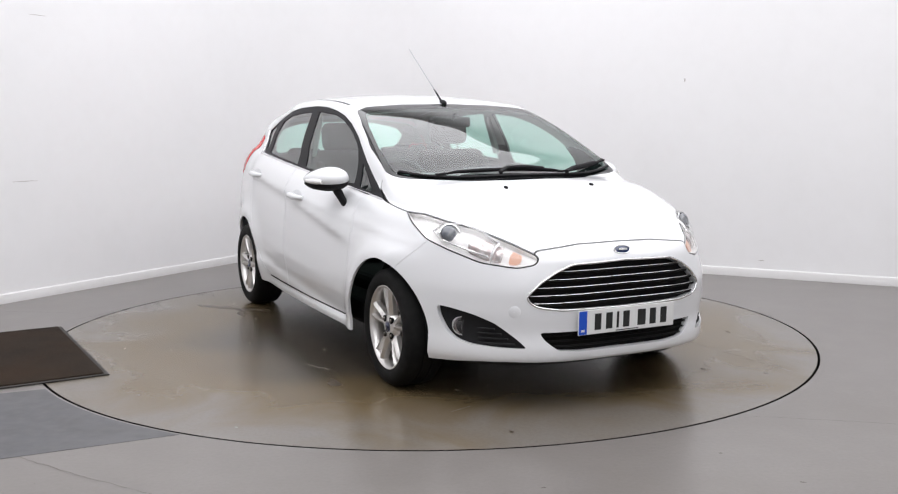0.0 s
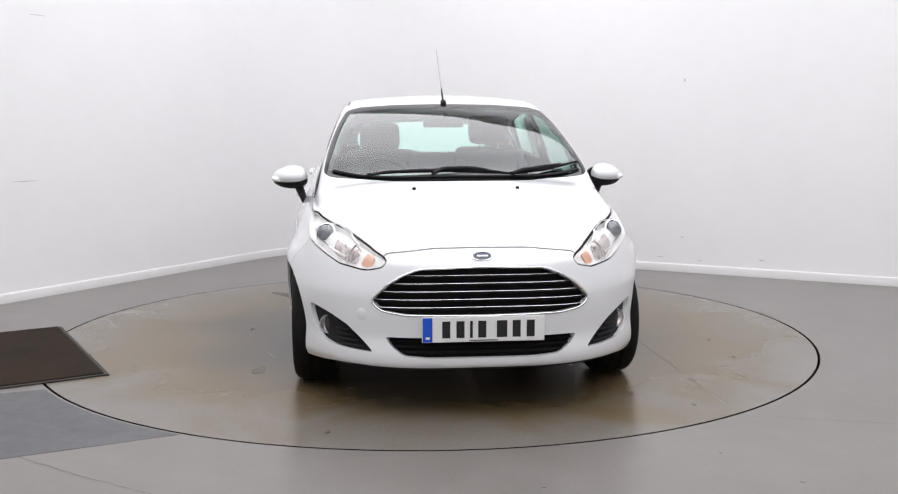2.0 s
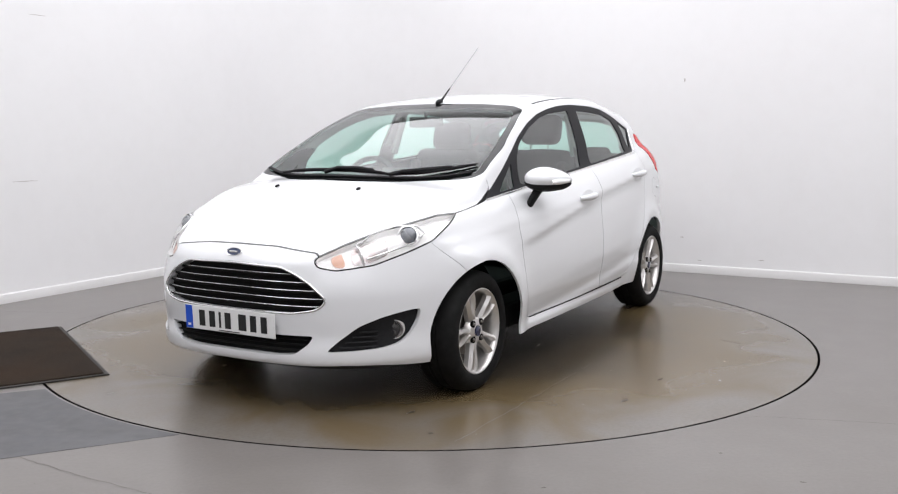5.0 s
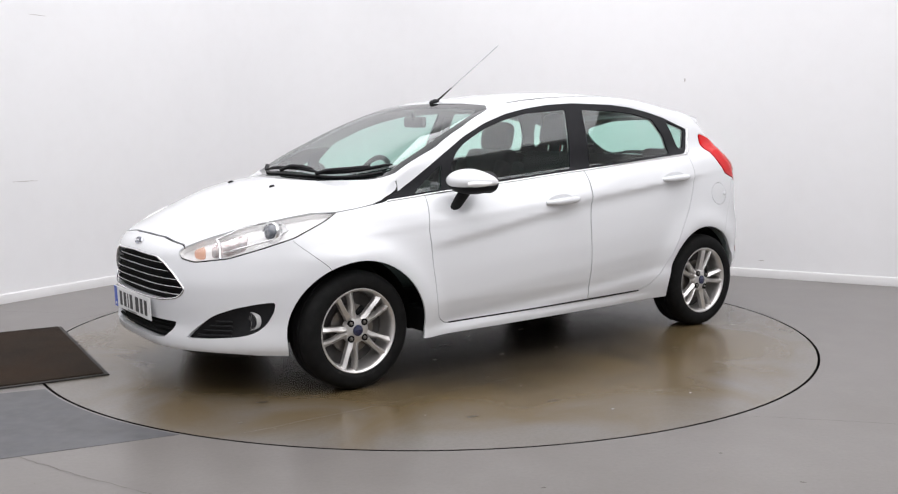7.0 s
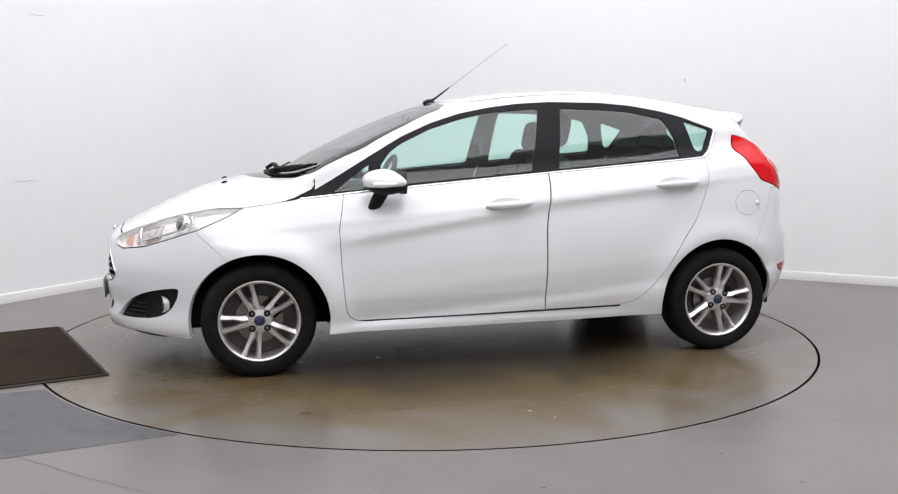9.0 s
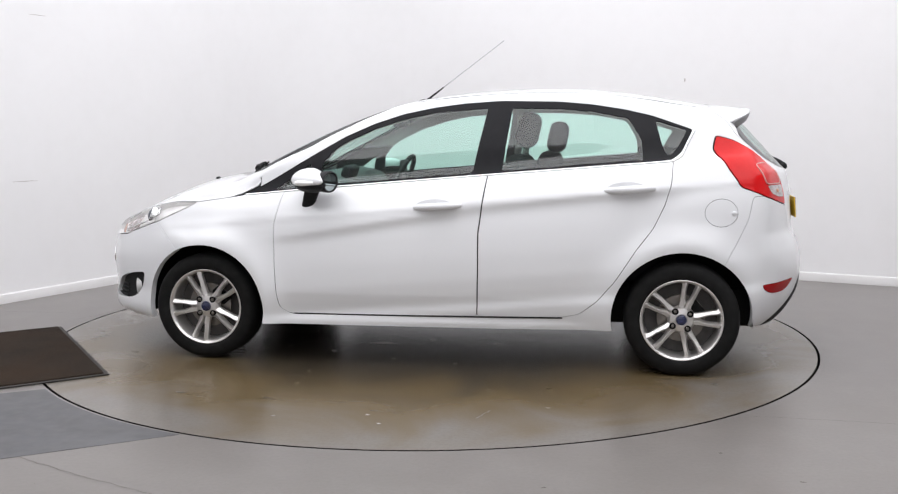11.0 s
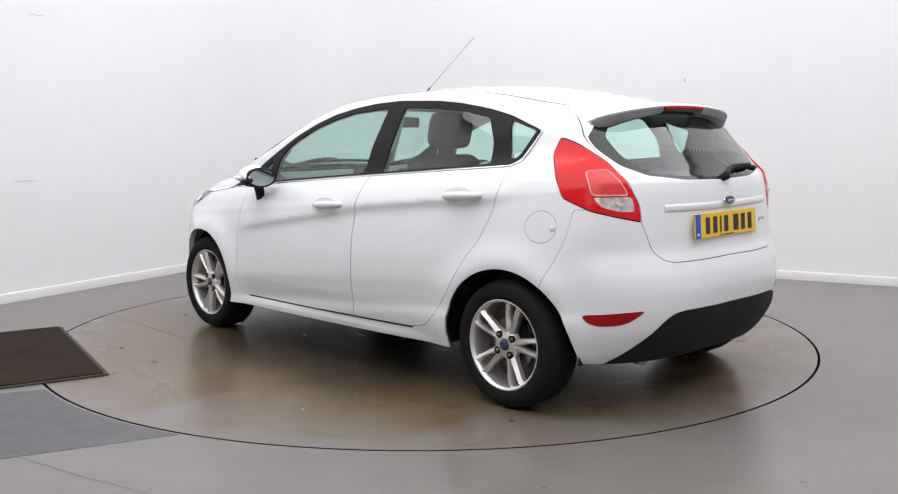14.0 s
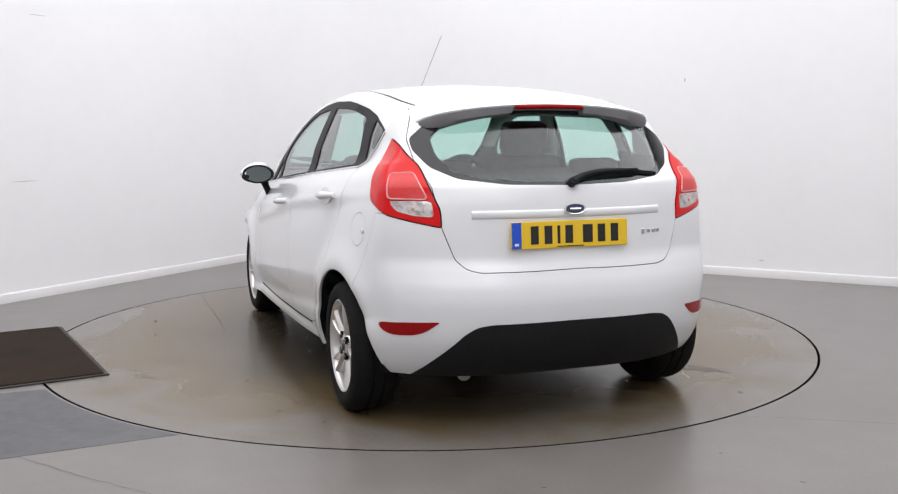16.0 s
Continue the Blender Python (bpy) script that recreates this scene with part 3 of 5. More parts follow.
def sweep(bm, pts, r, closed=False, n=8, flat=1.0, up=(0, 0, 1), taper=None):
    """A tube along points; flat: its height against its width."""
    pts = [Vector(p) for p in pts]
    rows = []
    cnt = len(pts)
    for i, p in enumerate(pts):
        a = pts[(i - 1) % cnt] if (i or closed) else p
        b = pts[(i + 1) % cnt] if (i + 1 < cnt or closed) else p
        t = (b - a).normalized()
        u = Vector(up)
        u = (u - t * u.dot(t)).normalized()
        w = t.cross(u)
        q = r * (taper(i / max(cnt - 1, 1)) if taper else 1)
        rows.append([bm.verts.new(p + (w * math.cos(2 * math.pi * k / n) + u * flat * math.sin(2 * math.pi * k / n)) * q) for k in range(n)])
    for i in range(cnt if closed else cnt - 1):
        for k in range(n):
            bm.faces.new((rows[i][k], rows[i][(k + 1) % n], rows[(i + 1) % cnt][(k + 1) % n], rows[(i + 1) % cnt][k]))
    if not closed:
        bm.faces.new(rows[0])
        bm.faces.new(rows[-1][::-1])


def ball(bm, m, u=20, w=12):
    r = bmesh.ops.create_uvsphere(bm, u_segments=u, v_segments=w, radius=1)
    bmesh.ops.transform(bm, matrix=m, verts=r["verts"])


def tall(x, y, z):
    return Matrix.Diagonal((x, y, z, 1))


# ---- the car: materials ----
M_PAINT = material("white_car_paint", (0.765, 0.772, 0.785), 0.34, coat=1.0, grain=((3.0, 0.10, (0.735, 0.742, 0.755)),))
M_GLOSS = material("black_glass_border", (0.008, 0.009, 0.009), 0.03, spec=0.5)
M_FACET = material("lamp_facets", (0.80, 0.79, 0.78), 0.18, metal=0.6, grain=((38.0, 0.9, (0.22, 0.20, 0.20)), (90.0, 0.5, (0.5, 0.2, 0.17))))
M_SEAM = material("panel_gap", (0.03, 0.03, 0.03), 0.9, spec=0.1)
M_BLACK = material("black_trim", (0.014, 0.014, 0.016), 0.5, grain=((30.0, 0.3, (0.022, 0.022, 0.024)),), spec=0.15)
M_PLASTIC = material("black_plastic", (0.014, 0.014, 0.015), 0.6, grain=((60.0, 0.4, (0.022, 0.022, 0.023)),), bump=0.3, bump_scale=600, spec=0.15)
M_CHROME = material("chrome", (0.80, 0.80, 0.80), 0.12, metal=1.0)
M_ALLOY = material("alloy_wheel_silver", (0.70, 0.68, 0.66), 0.30, metal=0.75, coat=0.4, grain=((30.0, 0.3, (0.54, 0.53, 0.51)),))
M_ALLOYIN = material("wheel_barrel", (0.075, 0.070, 0.066), 0.6, grain=((20.0, 0.4, (0.02, 0.018, 0.017)),))
M_TYRE = material("tyre_rubber", (0.006, 0.006, 0.006), 0.8, grain=((25.0, 0.5, (0.015, 0.0145, 0.014)),), bump=0.3, bump_scale=300, spec=0.2)
M_BRAKE = material("brake_disc_steel", (0.24, 0.225, 0.21), 0.4, metal=0.9, grain=((40.0, 0.5, (0.2, 0.16, 0.12)),))
M_CAP = material("blue_hub_cap", (0.008, 0.014, 0.06), 0.2, coat=1.0)
M_GLASS = glass_material("green_tinted_glass", (0.76, 0.97, 0.90))
M_SCREEN = glass_material("windscreen_glass", (0.74, 0.97, 0.90), least=0.07, fall=3.4)
M_LENS = glass_material("clear_lamp_lens", (0.99, 0.99, 0.99), 0.04, 0.5)
M_BUCKET = material("lamp_reflector", (0.93, 0.92, 0.91), 0.25, metal=0.12, grain=((26.0, 0.4, (0.66, 0.65, 0.64)),))
M_BEZEL = material("lamp_bezel", (0.62, 0.62, 0.61), 0.35, metal=0.3)
M_SPOIL = material("grey_trim", (0.30, 0.30, 0.31), 0.5, grain=((30.0, 0.3, (0.25, 0.25, 0.26)),))
M_PROJ = material("projector_lens", (0.10, 0.11, 0.13), 0.05, coat=1.0, spec=0.8)
M_AMBER = material("amber_bulb", (0.68, 0.39, 0.28), 0.3, coat=0.5)
M_RED = material("red_lamp_lens", (0.62, 0.004, 0.006), 0.12, grain=((60.0, 0.2, (0.74, 0.02, 0.016)),), spec=0.3)
M_REDIN = material("pale_red_lamp_window", (0.62, 0.05, 0.05), 0.25, coat=0.25, grain=((90.0, 0.4, (0.5, 0.02, 0.02)),), spec=0.25)
M_RIM = material("pale_lamp_rim", (0.72, 0.38, 0.36), 0.3, coat=0.3)
M_DARKRED = material("dark_red_lens", (0.30, 0.003, 0.005), 0.15, grain=((80.0, 0.3, (0.38, 0.006, 0.008)),), spec=0.25)
M_WHITE = material("white_plate", (0.78, 0.78, 0.77), 0.35, grain=((14.0, 0.15, (0.7, 0.7, 0.69)),))
M_YELLOW = material("yellow_plate", (0.80, 0.52, 0.02), 0.35, grain=((14.0, 0.2, (0.72, 0.46, 0.02)),))
M_BLUE = material("blue_plate_band", (0.01, 0.08, 0.55), 0.35)
M_INK = material("plate_black", (0.012, 0.012, 0.012), 0.4)
M_BADGE = material("dark_badge", (0.02, 0.035, 0.09), 0.15, coat=1.0)
M_CLOTH = material("dark_seat_cloth", (0.030, 0.031, 0.033), 0.9, grain=((8.0, 0.4, (0.045, 0.046, 0.048)),), spec=0.1)
M_TRIM = material("dark_interior_plastic", (0.028, 0.029, 0.031), 0.6, grain=((40.0, 0.3, (0.04, 0.041, 0.043)),), spec=0.2)
M_LINING = material("grey_headlining", (0.42, 0.42, 0.40), 0.9, grain=((20.0, 0.2, (0.38, 0.38, 0.36)),))
M_UNDER = material("underbody_black", (0.008, 0.008, 0.008), 0.85, grain=((9.0, 0.4, (0.016, 0.015, 0.013)),), spec=0.15)
M_MIRROR = material("mirror_glass", (0.26, 0.30, 0.30), 0.02, metal=1.0)
M_DASH = material("grey_dashboard", (0.085, 0.088, 0.088), 0.6, grain=((30.0, 0.3, (0.07, 0.072, 0.072)),))

# ---- the car: skin and panels ----
car = tagged(empty("car"), "white five-door hatchback car with alloy wheels parked on the turntable", "car")
SKIN_V, F = skin()


def take(ring, axes, where, gap=0.0, smooth_times=2):
    """Cuts a ring out of the skin that is left. With a gap, a strip round the piece goes to the seams. Returns the piece's faces."""
    global SKIN_V, F
    ring = rounded(ring, smooth_times)
    c = SKIN_V[F].mean(1)
    SKIN_V, piece, F = cut(SKIN_V, F, ring, axes, where(c))
    if gap:
        c = SKIN_V[piece].mean(1)
        SKIN_V, piece, strip = cut(SKIN_V, piece, inset(ring, gap), axes, np.ones(len(piece), bool))
        SEAMS.append(strip)
    return piece


def split(piece, ring, axes, smooth_times=2, gap=0.0):
    """Cuts a ring out of a piece. Returns what is inside and what is left."""
    global SKIN_V
    ring = rounded(ring, smooth_times)
    SKIN_V, a, b = cut(SKIN_V, piece, ring, axes, np.ones(len(piece), bool))
    if gap:
        SKIN_V, a, strip = cut(SKIN_V, a, inset(ring, gap), axes, np.ones(len(a), bool))
        SEAMS.append(strip)
    return a, b


def side(s):
    return lambda c: c[:, 1] * s > 0.0


def nose(c):
    return c[:, 0] > 0.0


def tail(c):
    return c[:, 0] < -0.5


def mirrored(ring):
    """A ring of half (y, z) points closed by its mirror image."""
    return list(ring) + [(-y, z) for y, z in ring[::-1] if abs(y) > 1e-6]


XZ, YZ, XY = (0, 2), (1, 2), (0, 1)
SEAMS = []
# below the sills and bumpers
low = [(x, float(SILL(x))) for x in np.linspace(-2.0, 2.1, 42)]
take([(-2.2, 0.0)] + low + [(2.3, 0.2), (2.3, 0.0)], XZ, lambda c: c[:, 2] < 0.5, 0, 0)
arch_ring = [(0.345 * math.cos(a), 0.338 * math.sin(a)) for a in np.linspace(-0.45, math.pi + 0.45, 36)]
for s in (1, -1):
    for ax in (AXLE, -AXLE):
        take([(ax + u, HUB_Z + w) for u, w in arch_ring] + [(ax - 0.36, 0.05), (ax + 0.36, 0.05)], XZ, side(s), 0, 0)

DLO = [(1.025, 0.884), (0.81, 0.906), (0.516, 0.932), (0.216, 0.957), (-0.275, 0.997), (-0.744, 1.033), (-1.185, 1.068), (-1.231, 1.102), (-1.290, 1.219), (-1.09, 1.289), (-0.957, 1.320), (-0.79, 1.347),
       (-0.625, 1.362), (-0.325, 1.368), (-0.138, 1.357), (0.023, 1.336), (0.182, 1.305), (0.34, 1.255), (0.497, 1.187), (0.683, 1.081), (0.863, 0.974)]
GLASS_A = [(0.865, 0.910), (0.67, 1.052), (0.70, 0.925)]
GLASS_F = [(0.625, 0.936), (0.612, 1.048), (0.563, 1.110), (0.5, 1.155), (0.344, 1.228), (0.186, 1.278), (0.027, 1.311), (-0.258, 1.333), (-0.190, 1.002)]
GLASS_R = [(-0.339, 1.012), (-0.382, 1.333), (-0.618, 1.327), (-0.784, 1.314), (-0.973, 1.279), (-1.037, 1.173), (-1.05, 1.070)]
GLASS_Q = [(-1.104, 1.268), (-1.262, 1.218), (-1.205, 1.112), (-1.182, 1.092), (-1.150, 1.105)]
DOOR_F = [(0.812, 0.905), (0.846, 0.732), (0.839, 0.535), (0.826, 0.364), (0.812, 0.300), (0.77, 0.268), (0.718, 0.262), (0.244, 0.270), (-0.229, 0.278), (-0.236, 0.5), (-0.236, 0.705), (-0.262, 0.9), (-0.274, 1.0), (-0.27, 1.03), (0.8, 0.95)]
DOOR_R = [(-0.274, 1.0), (-0.262, 0.9), (-0.236, 0.705), (-0.236, 0.5), (-0.229, 0.278), (-0.648, 0.281), (-0.747, 0.301), (-0.83, 0.368), (-0.92, 0.475), (-1.02, 0.632), (-1.10, 0.735), (-1.155, 0.85), (-1.185, 0.95), (-1.195, 1.07), (-1.1, 1.08), (-0.27, 1.03)]
# lamps are drawn square to the corners: (along the corner's tangent, z)
TAIL_LAMP = [(-0.547, 1.192), (-0.512, 1.116), (-0.511, 1.024), (-0.536, 0.936), (-0.646, 0.886), (-0.75, 0.861), (-0.868, 0.836), (-0.858, 0.912), (-0.806, 1.005), (-0.735, 1.084), (-0.616, 1.165)]
BRAKE_WINDOW = [(-0.630, 1.050), (-0.725, 1.056), (-0.775, 1.005), (-0.808, 0.951), (-0.650, 0.953)]
REVERSE_WINDOW = [(-0.655, 0.944), (-0.822, 0.943), (-0.834, 0.880), (-0.76, 0.886), (-0.690, 0.904)]
HEAD_LAMP = [(1.094, 0.672), (1.080, 0.642), (1.003, 0.627), (0.839, 0.645), (0.682, 0.691), (0.555, 0.733), (0.444, 0.800), (0.396, 0.843), (0.513, 0.842), (0.601, 0.826), (0.781, 0.789), (0.969, 0.731), (1.070, 0.691)]
INDICATOR = [(1.022, 0.690), (1.012, 0.652), (0.985, 0.645), (0.958, 0.650), (0.972, 0.710), (0.990, 0.702)]
MAIN_BEAM = [(0.925, 0.652), (0.850, 0.662), (0.765, 0.690), (0.770, 0.768), (0.850, 0.752), (0.935, 0.722)]
WINDSCREEN = [(0.0, 1.372), (0.285, 1.367), (0.50, 1.352), (0.575, 1.330), (0.622, 1.245), (0.668, 1.128), (0.692, 1.006), (0.66, 0.985), (0.60, 0.978), (0.357, 0.968), (0.0, 0.972)]
SCREEN_IN = [(0.0, 1.350), (0.285, 1.345), (0.506, 1.330), (0.556, 1.309), (0.604, 1.237), (0.647, 1.120), (0.664, 1.016), (0.625, 0.998), (0.357, 0.990), (0.0, 0.990)]
REAR_GLASS = [(0.0, 1.315), (0.15, 1.312), (0.371, 1.292), (0.506, 1.255), (0.590, 1.190), (0.592, 1.140), (0.545, 1.073), (0.455, 1.028), (0.27, 1.006), (0.0, 1.000)]
REAR_IN = [(0.0, 1.297), (0.30, 1.285), (0.446, 1.251), (0.514, 1.192), (0.509, 1.122), (0.467, 1.059), (0.384, 1.031), (0.2, 1.018), (0.0, 1.015)]
TAILGATE = [(0.0, 1.42), (0.49, 1.42), (0.56, 1.28), (0.600, 1.19), (0.598, 1.10), (0.562, 1.0), (0.535, 0.836), (0.490, 0.712), (0.450, 0.675), (0.40, 0.662), (0.2, 0.662), (0.0, 0.665)]
BLACK = [(0.0, 0.463), (0.36, 0.461), (0.42, 0.452), (0.463, 0.425), (0.563, 0.315), (0.632, 0.236), (0.66, 0.15), (0.0, 0.15)]
GRILLE = [(0.0, 0.651), (0.265, 0.643), (0.335, 0.616), (0.402, 0.575), (0.452, 0.528), (0.466, 0.508), (0.452, 0.482), (0.42, 0.463), (0.33, 0.449), (0.0, 0.445)]
LOWER = [(0.0, 0.352), (0.412, 0.352), (0.39, 0.315), (0.335, 0.272), (0.236, 0.262), (0.0, 0.262)]
FOG = [(0.742, 0.452), (0.735, 0.40), (0.715, 0.342), (0.690, 0.308), (0.650, 0.292), (0.56, 0.285), (0.462, 0.283), (0.503, 0.328), (0.573, 0.390), (0.640, 0.424), (0.70, 0.444)]
BONNET = [(0.0, 0.722), (0.2, 0.719), (0.40, 0.699), (0.415, 0.682), (0.46, 0.695), (0.55, 0.738), (0.63, 0.773), (0.70, 0.808), (0.739, 0.840), (0.747, 0.866), (0.735, 0.893), (0.70, 1.02), (0.5, 1.06), (0.0, 1.06)]

glass, trims = {}, {}
for s in (1, -1):
    d = take(DLO, XZ, side(s), 0)
    panes = []
    for ring in (GLASS_A, GLASS_F, GLASS_R, GLASS_Q):
        g, d = split(d, ring, XZ)
        panes.append(g)
    glass[s], trims[s] = panes, d


def turned(v, sgn):
    """Vertices turned by 45 degrees about z."""
    k = math.sqrt(0.5)
    return np.stack([(v[:, 0] - sgn * v[:, 1]) * k, (sgn * v[:, 0] + v[:, 1]) * k, v[:, 2]], 1)


def corner_cut(job, sgn):
    """Runs a cut with the skin turned square to a corner."""
    global SKIN_V
    SKIN_V = turned(SKIN_V, sgn)
    r = job()
    SKIN_V = turned(SKIN_V, -sgn)
    return r


def outer(s):
    return lambda c: c[:, 1] * s > 0.8


lamps_r, brake_w, reverse_w, lamps_f, amber_f, main_f = {}, {}, {}, {}, {}, {}
for s in (1, -1):
    lamps_f[s] = corner_cut(lambda: take(HEAD_LAMP, XZ, outer(s), 0.0065), s)
    amber_f[s], rest = corner_cut(lambda: split(lamps_f[s], INDICATOR, XZ), s)
    main_f[s], rest = corner_cut(lambda: split(lamps_f[s], MAIN_BEAM, XZ), s)
    lamps_r[s] = corner_cut(lambda: take(TAIL_LAMP, XZ, outer(s), 0.0055), -s)
    brake_w[s], rest = corner_cut(lambda: split(lamps_r[s], BRAKE_WINDOW, XZ), -s)
    reverse_w[s], rest = corner_cut(lambda: split(rest, REVERSE_WINDOW, XZ), -s)
screen = take(mirrored(WINDSCREEN), YZ, nose, 0)
screen_in, screen_rim = split(screen, mirrored(SCREEN_IN), YZ)
fuel = take([(-1.424 + 0.080 * math.cos(a), 0.814 + 0.069 * math.sin(a)) for a in np.linspace(0, 6.283, 25)[:-1]], XZ, side(1), 0.0022, 0)
doors = {s: (take(DOOR_F, XZ, side(s), 0.0034), take(DOOR_R, XZ, side(s), 0.0034)) for s in (1, -1)}
bonnet = take(mirrored(BONNET), YZ, lambda c: c[:, 0] > 0.95, 0.0055)
grille = take(mirrored(GRILLE), YZ, nose)
lower = take(mirrored(LOWER), YZ, nose)
fogs = {s: take([(s * y, z) for y, z in FOG], YZ, lambda c: c[:, 0] > 1.3) for s in (1, -1)}
rear_glass = take(mirrored(REAR_GLASS), YZ, tail)
rear_in, rear_rim = split(rear_glass, mirrored(REAR_IN), YZ)
tailgate = take(mirrored(TAILGATE), YZ, lambda c: c[:, 0] < -1.36, 0.0034)
reflectors = {s: take([(s * y, z) for y, z in ((0.765, 0.462), (0.66, 0.469), (0.554, 0.474), (0.61, 0.429), (0.65, 0.415), (0.72, 0.413), (0.755, 0.43))], YZ, tail, 0.0015) for s in (1, -1)}
black = take(mirrored(BLACK), YZ, tail)
bumper_f = take([(1.545, 0.74), (1.53, 0.715), (1.397, 0.597), (1.36, 0.5), (1.36, 0.0), (2.3, 0.0), (2.3, 0.74)], XZ, nose, 0.002)
bumper_r = take([(-1.575, 0.895), (-1.552, 0.782), (-1.50, 0.67), (-1.443, 0.564), (-1.40, 0.5), (-1.40, 0.0), (-2.2, 0.0), (-2.2, 0.895)], XZ, tail, 0.002)
ditches = []
for s in (1, -1):
    line = [(0.13, 0.560), (-0.1, 0.556), (-0.5, 0.545), (-0.9, 0.535), (-1.2, 0.522), (-1.365, 0.508)]
    ditches.append(take([(x, s * (y + 0.006)) for x, y in line] + [(x, s * (y - 0.006)) for x, y in line[::-1]], XY, lambda c: c[:, 2] > 1.2, 0, 0))
wings = {s: take([(1.75, 0.1), (1.75, 1.0), (1.06, 0.905), (0.95, 0.885), (0.838, 0.895), (0.85, 0.732), (0.843, 0.535), (0.83, 0.364), (0.815, 0.1)], XZ, side(s), 0, 0) for s in (1, -1)}
roof = take([(0.5, 0.551), (-0.1, 0.549), (-0.5, 0.538), (-0.9, 0.528), (-1.2, 0.515), (-1.36, 0.501), (-1.36, -0.501), (-1.2, -0.515), (-0.9, -0.528), (-0.5, -0.538), (-0.1, -0.549), (0.5, -0.551)], XY, lambda c: c[:, 2] > 1.25, 0, 0)
body_faces = F

body_ob = shell_part("body_shell", body_faces, M_PAINT, car)
shell_part("roof_panel", roof, M_PAINT, car)
for s in (1, -1):
    shell_part("front_wing", wings[s], M_PAINT, car)
shell_part("bonnet", bonnet, M_PAINT, car)
bump_f = shell_part("front_bumper", bumper_f, M_PAINT, car, rim=0.03)
bump_r = shell_part("rear_bumper", bumper_r, M_PAINT, car, rim=0.02)
gate = shell_part("tailgate", tailgate, M_PAINT, car)
shell_part("rear_diffuser", black, M_PLASTIC, bump_r, "textured black plastic lower bumper", lift=0.002, rim=0.02)
shell_part("panel_gap", np.concatenate(SEAMS), M_SEAM, car, "dark recessed panel gaps", lift=-0.008, rim=0)
for d in ditches:
    shell_part("roof_seam", d, M_BLACK, car, "black roof seam strip", lift=-0.003, rim=0.01)
shell_part("windscreen", screen_in, M_SCREEN, car, "clear laminated windscreen", lift=-0.001, rim=0)
shell_part("windscreen_frame", screen_rim, M_GLOSS, car, "black windscreen border", lift=-0.001, rim=0.008)
shell_part("rear_window", rear_in, M_SCREEN, gate, "tinted rear window", lift=-0.001, rim=0)
shell_part("rear_window_frame", rear_rim, M_GLOSS, gate, "black rear window border", lift=-0.001, rim=0.008)
door_obs = {}
for s in (1, -1):
    fd = shell_part("front_door", doors[s][0], M_PAINT, car)
    rd = shell_part("rear_door", doors[s][1], M_PAINT, car)
    door_obs[s] = (fd, rd)
    # added dark strip in place of the shaded gap below the doors
    bm = bmesh.new()
    sweep(bm, [on_side(x, 0.2665 + 0.0095 * (0.72 - x), s, -0.0005) for x in np.linspace(0.74, -0.66, 36)], 0.0042, n=6)
    part("sill_gap_strip", bm, M_SEAM, car, "dark strip added for the shaded gap under the doors", smooth=60)
    shell_part("window_trim", trims[s], M_BLACK, car, "black window frames and pillars", lift=-0.002, rim=0.012)
    shell_part("quarter_light", glass[s][0], M_GLASS, fd, "small tinted front quarter glass", lift=-0.006, rim=0)
    shell_part("front_side_window", glass[s][1], M_GLASS, fd, "green tinted side glass", lift=-0.006, rim=0)
    shell_part("rear_side_window", glass[s][2], M_GLASS, rd, "green tinted side glass", lift=-0.006, rim=0)
    shell_part("rear_quarter_window", glass[s][3], M_GLASS, car, "small tinted rear quarter glass", lift=-0.006, rim=0)
flap = shell_part("fuel_flap", fuel, M_PAINT, car)
lined = np.concatenate([body_faces, roof, *[lamps_r[s] for s in (1, -1)], *[p for s in (1, -1) for p in doors[s]], tailgate, *[trims[s] for s in (1, -1)], screen_rim, rear_rim])
zc = SKIN_V[lined].mean(1)
lined_low = lined[(zc[:, 2] < 1.12) & (zc[:, 0] < 1.05)]
lined_top = lined[(zc[:, 2] >= 1.12)]
shell_part("interior_trim", lined_low, M_TRIM, car, "dark interior side trim", lift=-0.03, rim=0)
shell_part("headlining", lined_top, M_LINING, car, "pale grey headlining and pillar trim", lift=-0.022, rim=0)

# ---- the car: lamps, grille, trim ----
def resampled(ring, step=0.02, closed=True):
    r = [Vector(p) for p in ring]
    out = []
    for a, b in zip(r, r[1:] + (r[:1] if closed else [])):
        k = max(1, int((b - a).length / step))
        out += [a + (b - a) * i / k for i in range(k)]
    if not closed:
        out.append(r[-1])
    return out


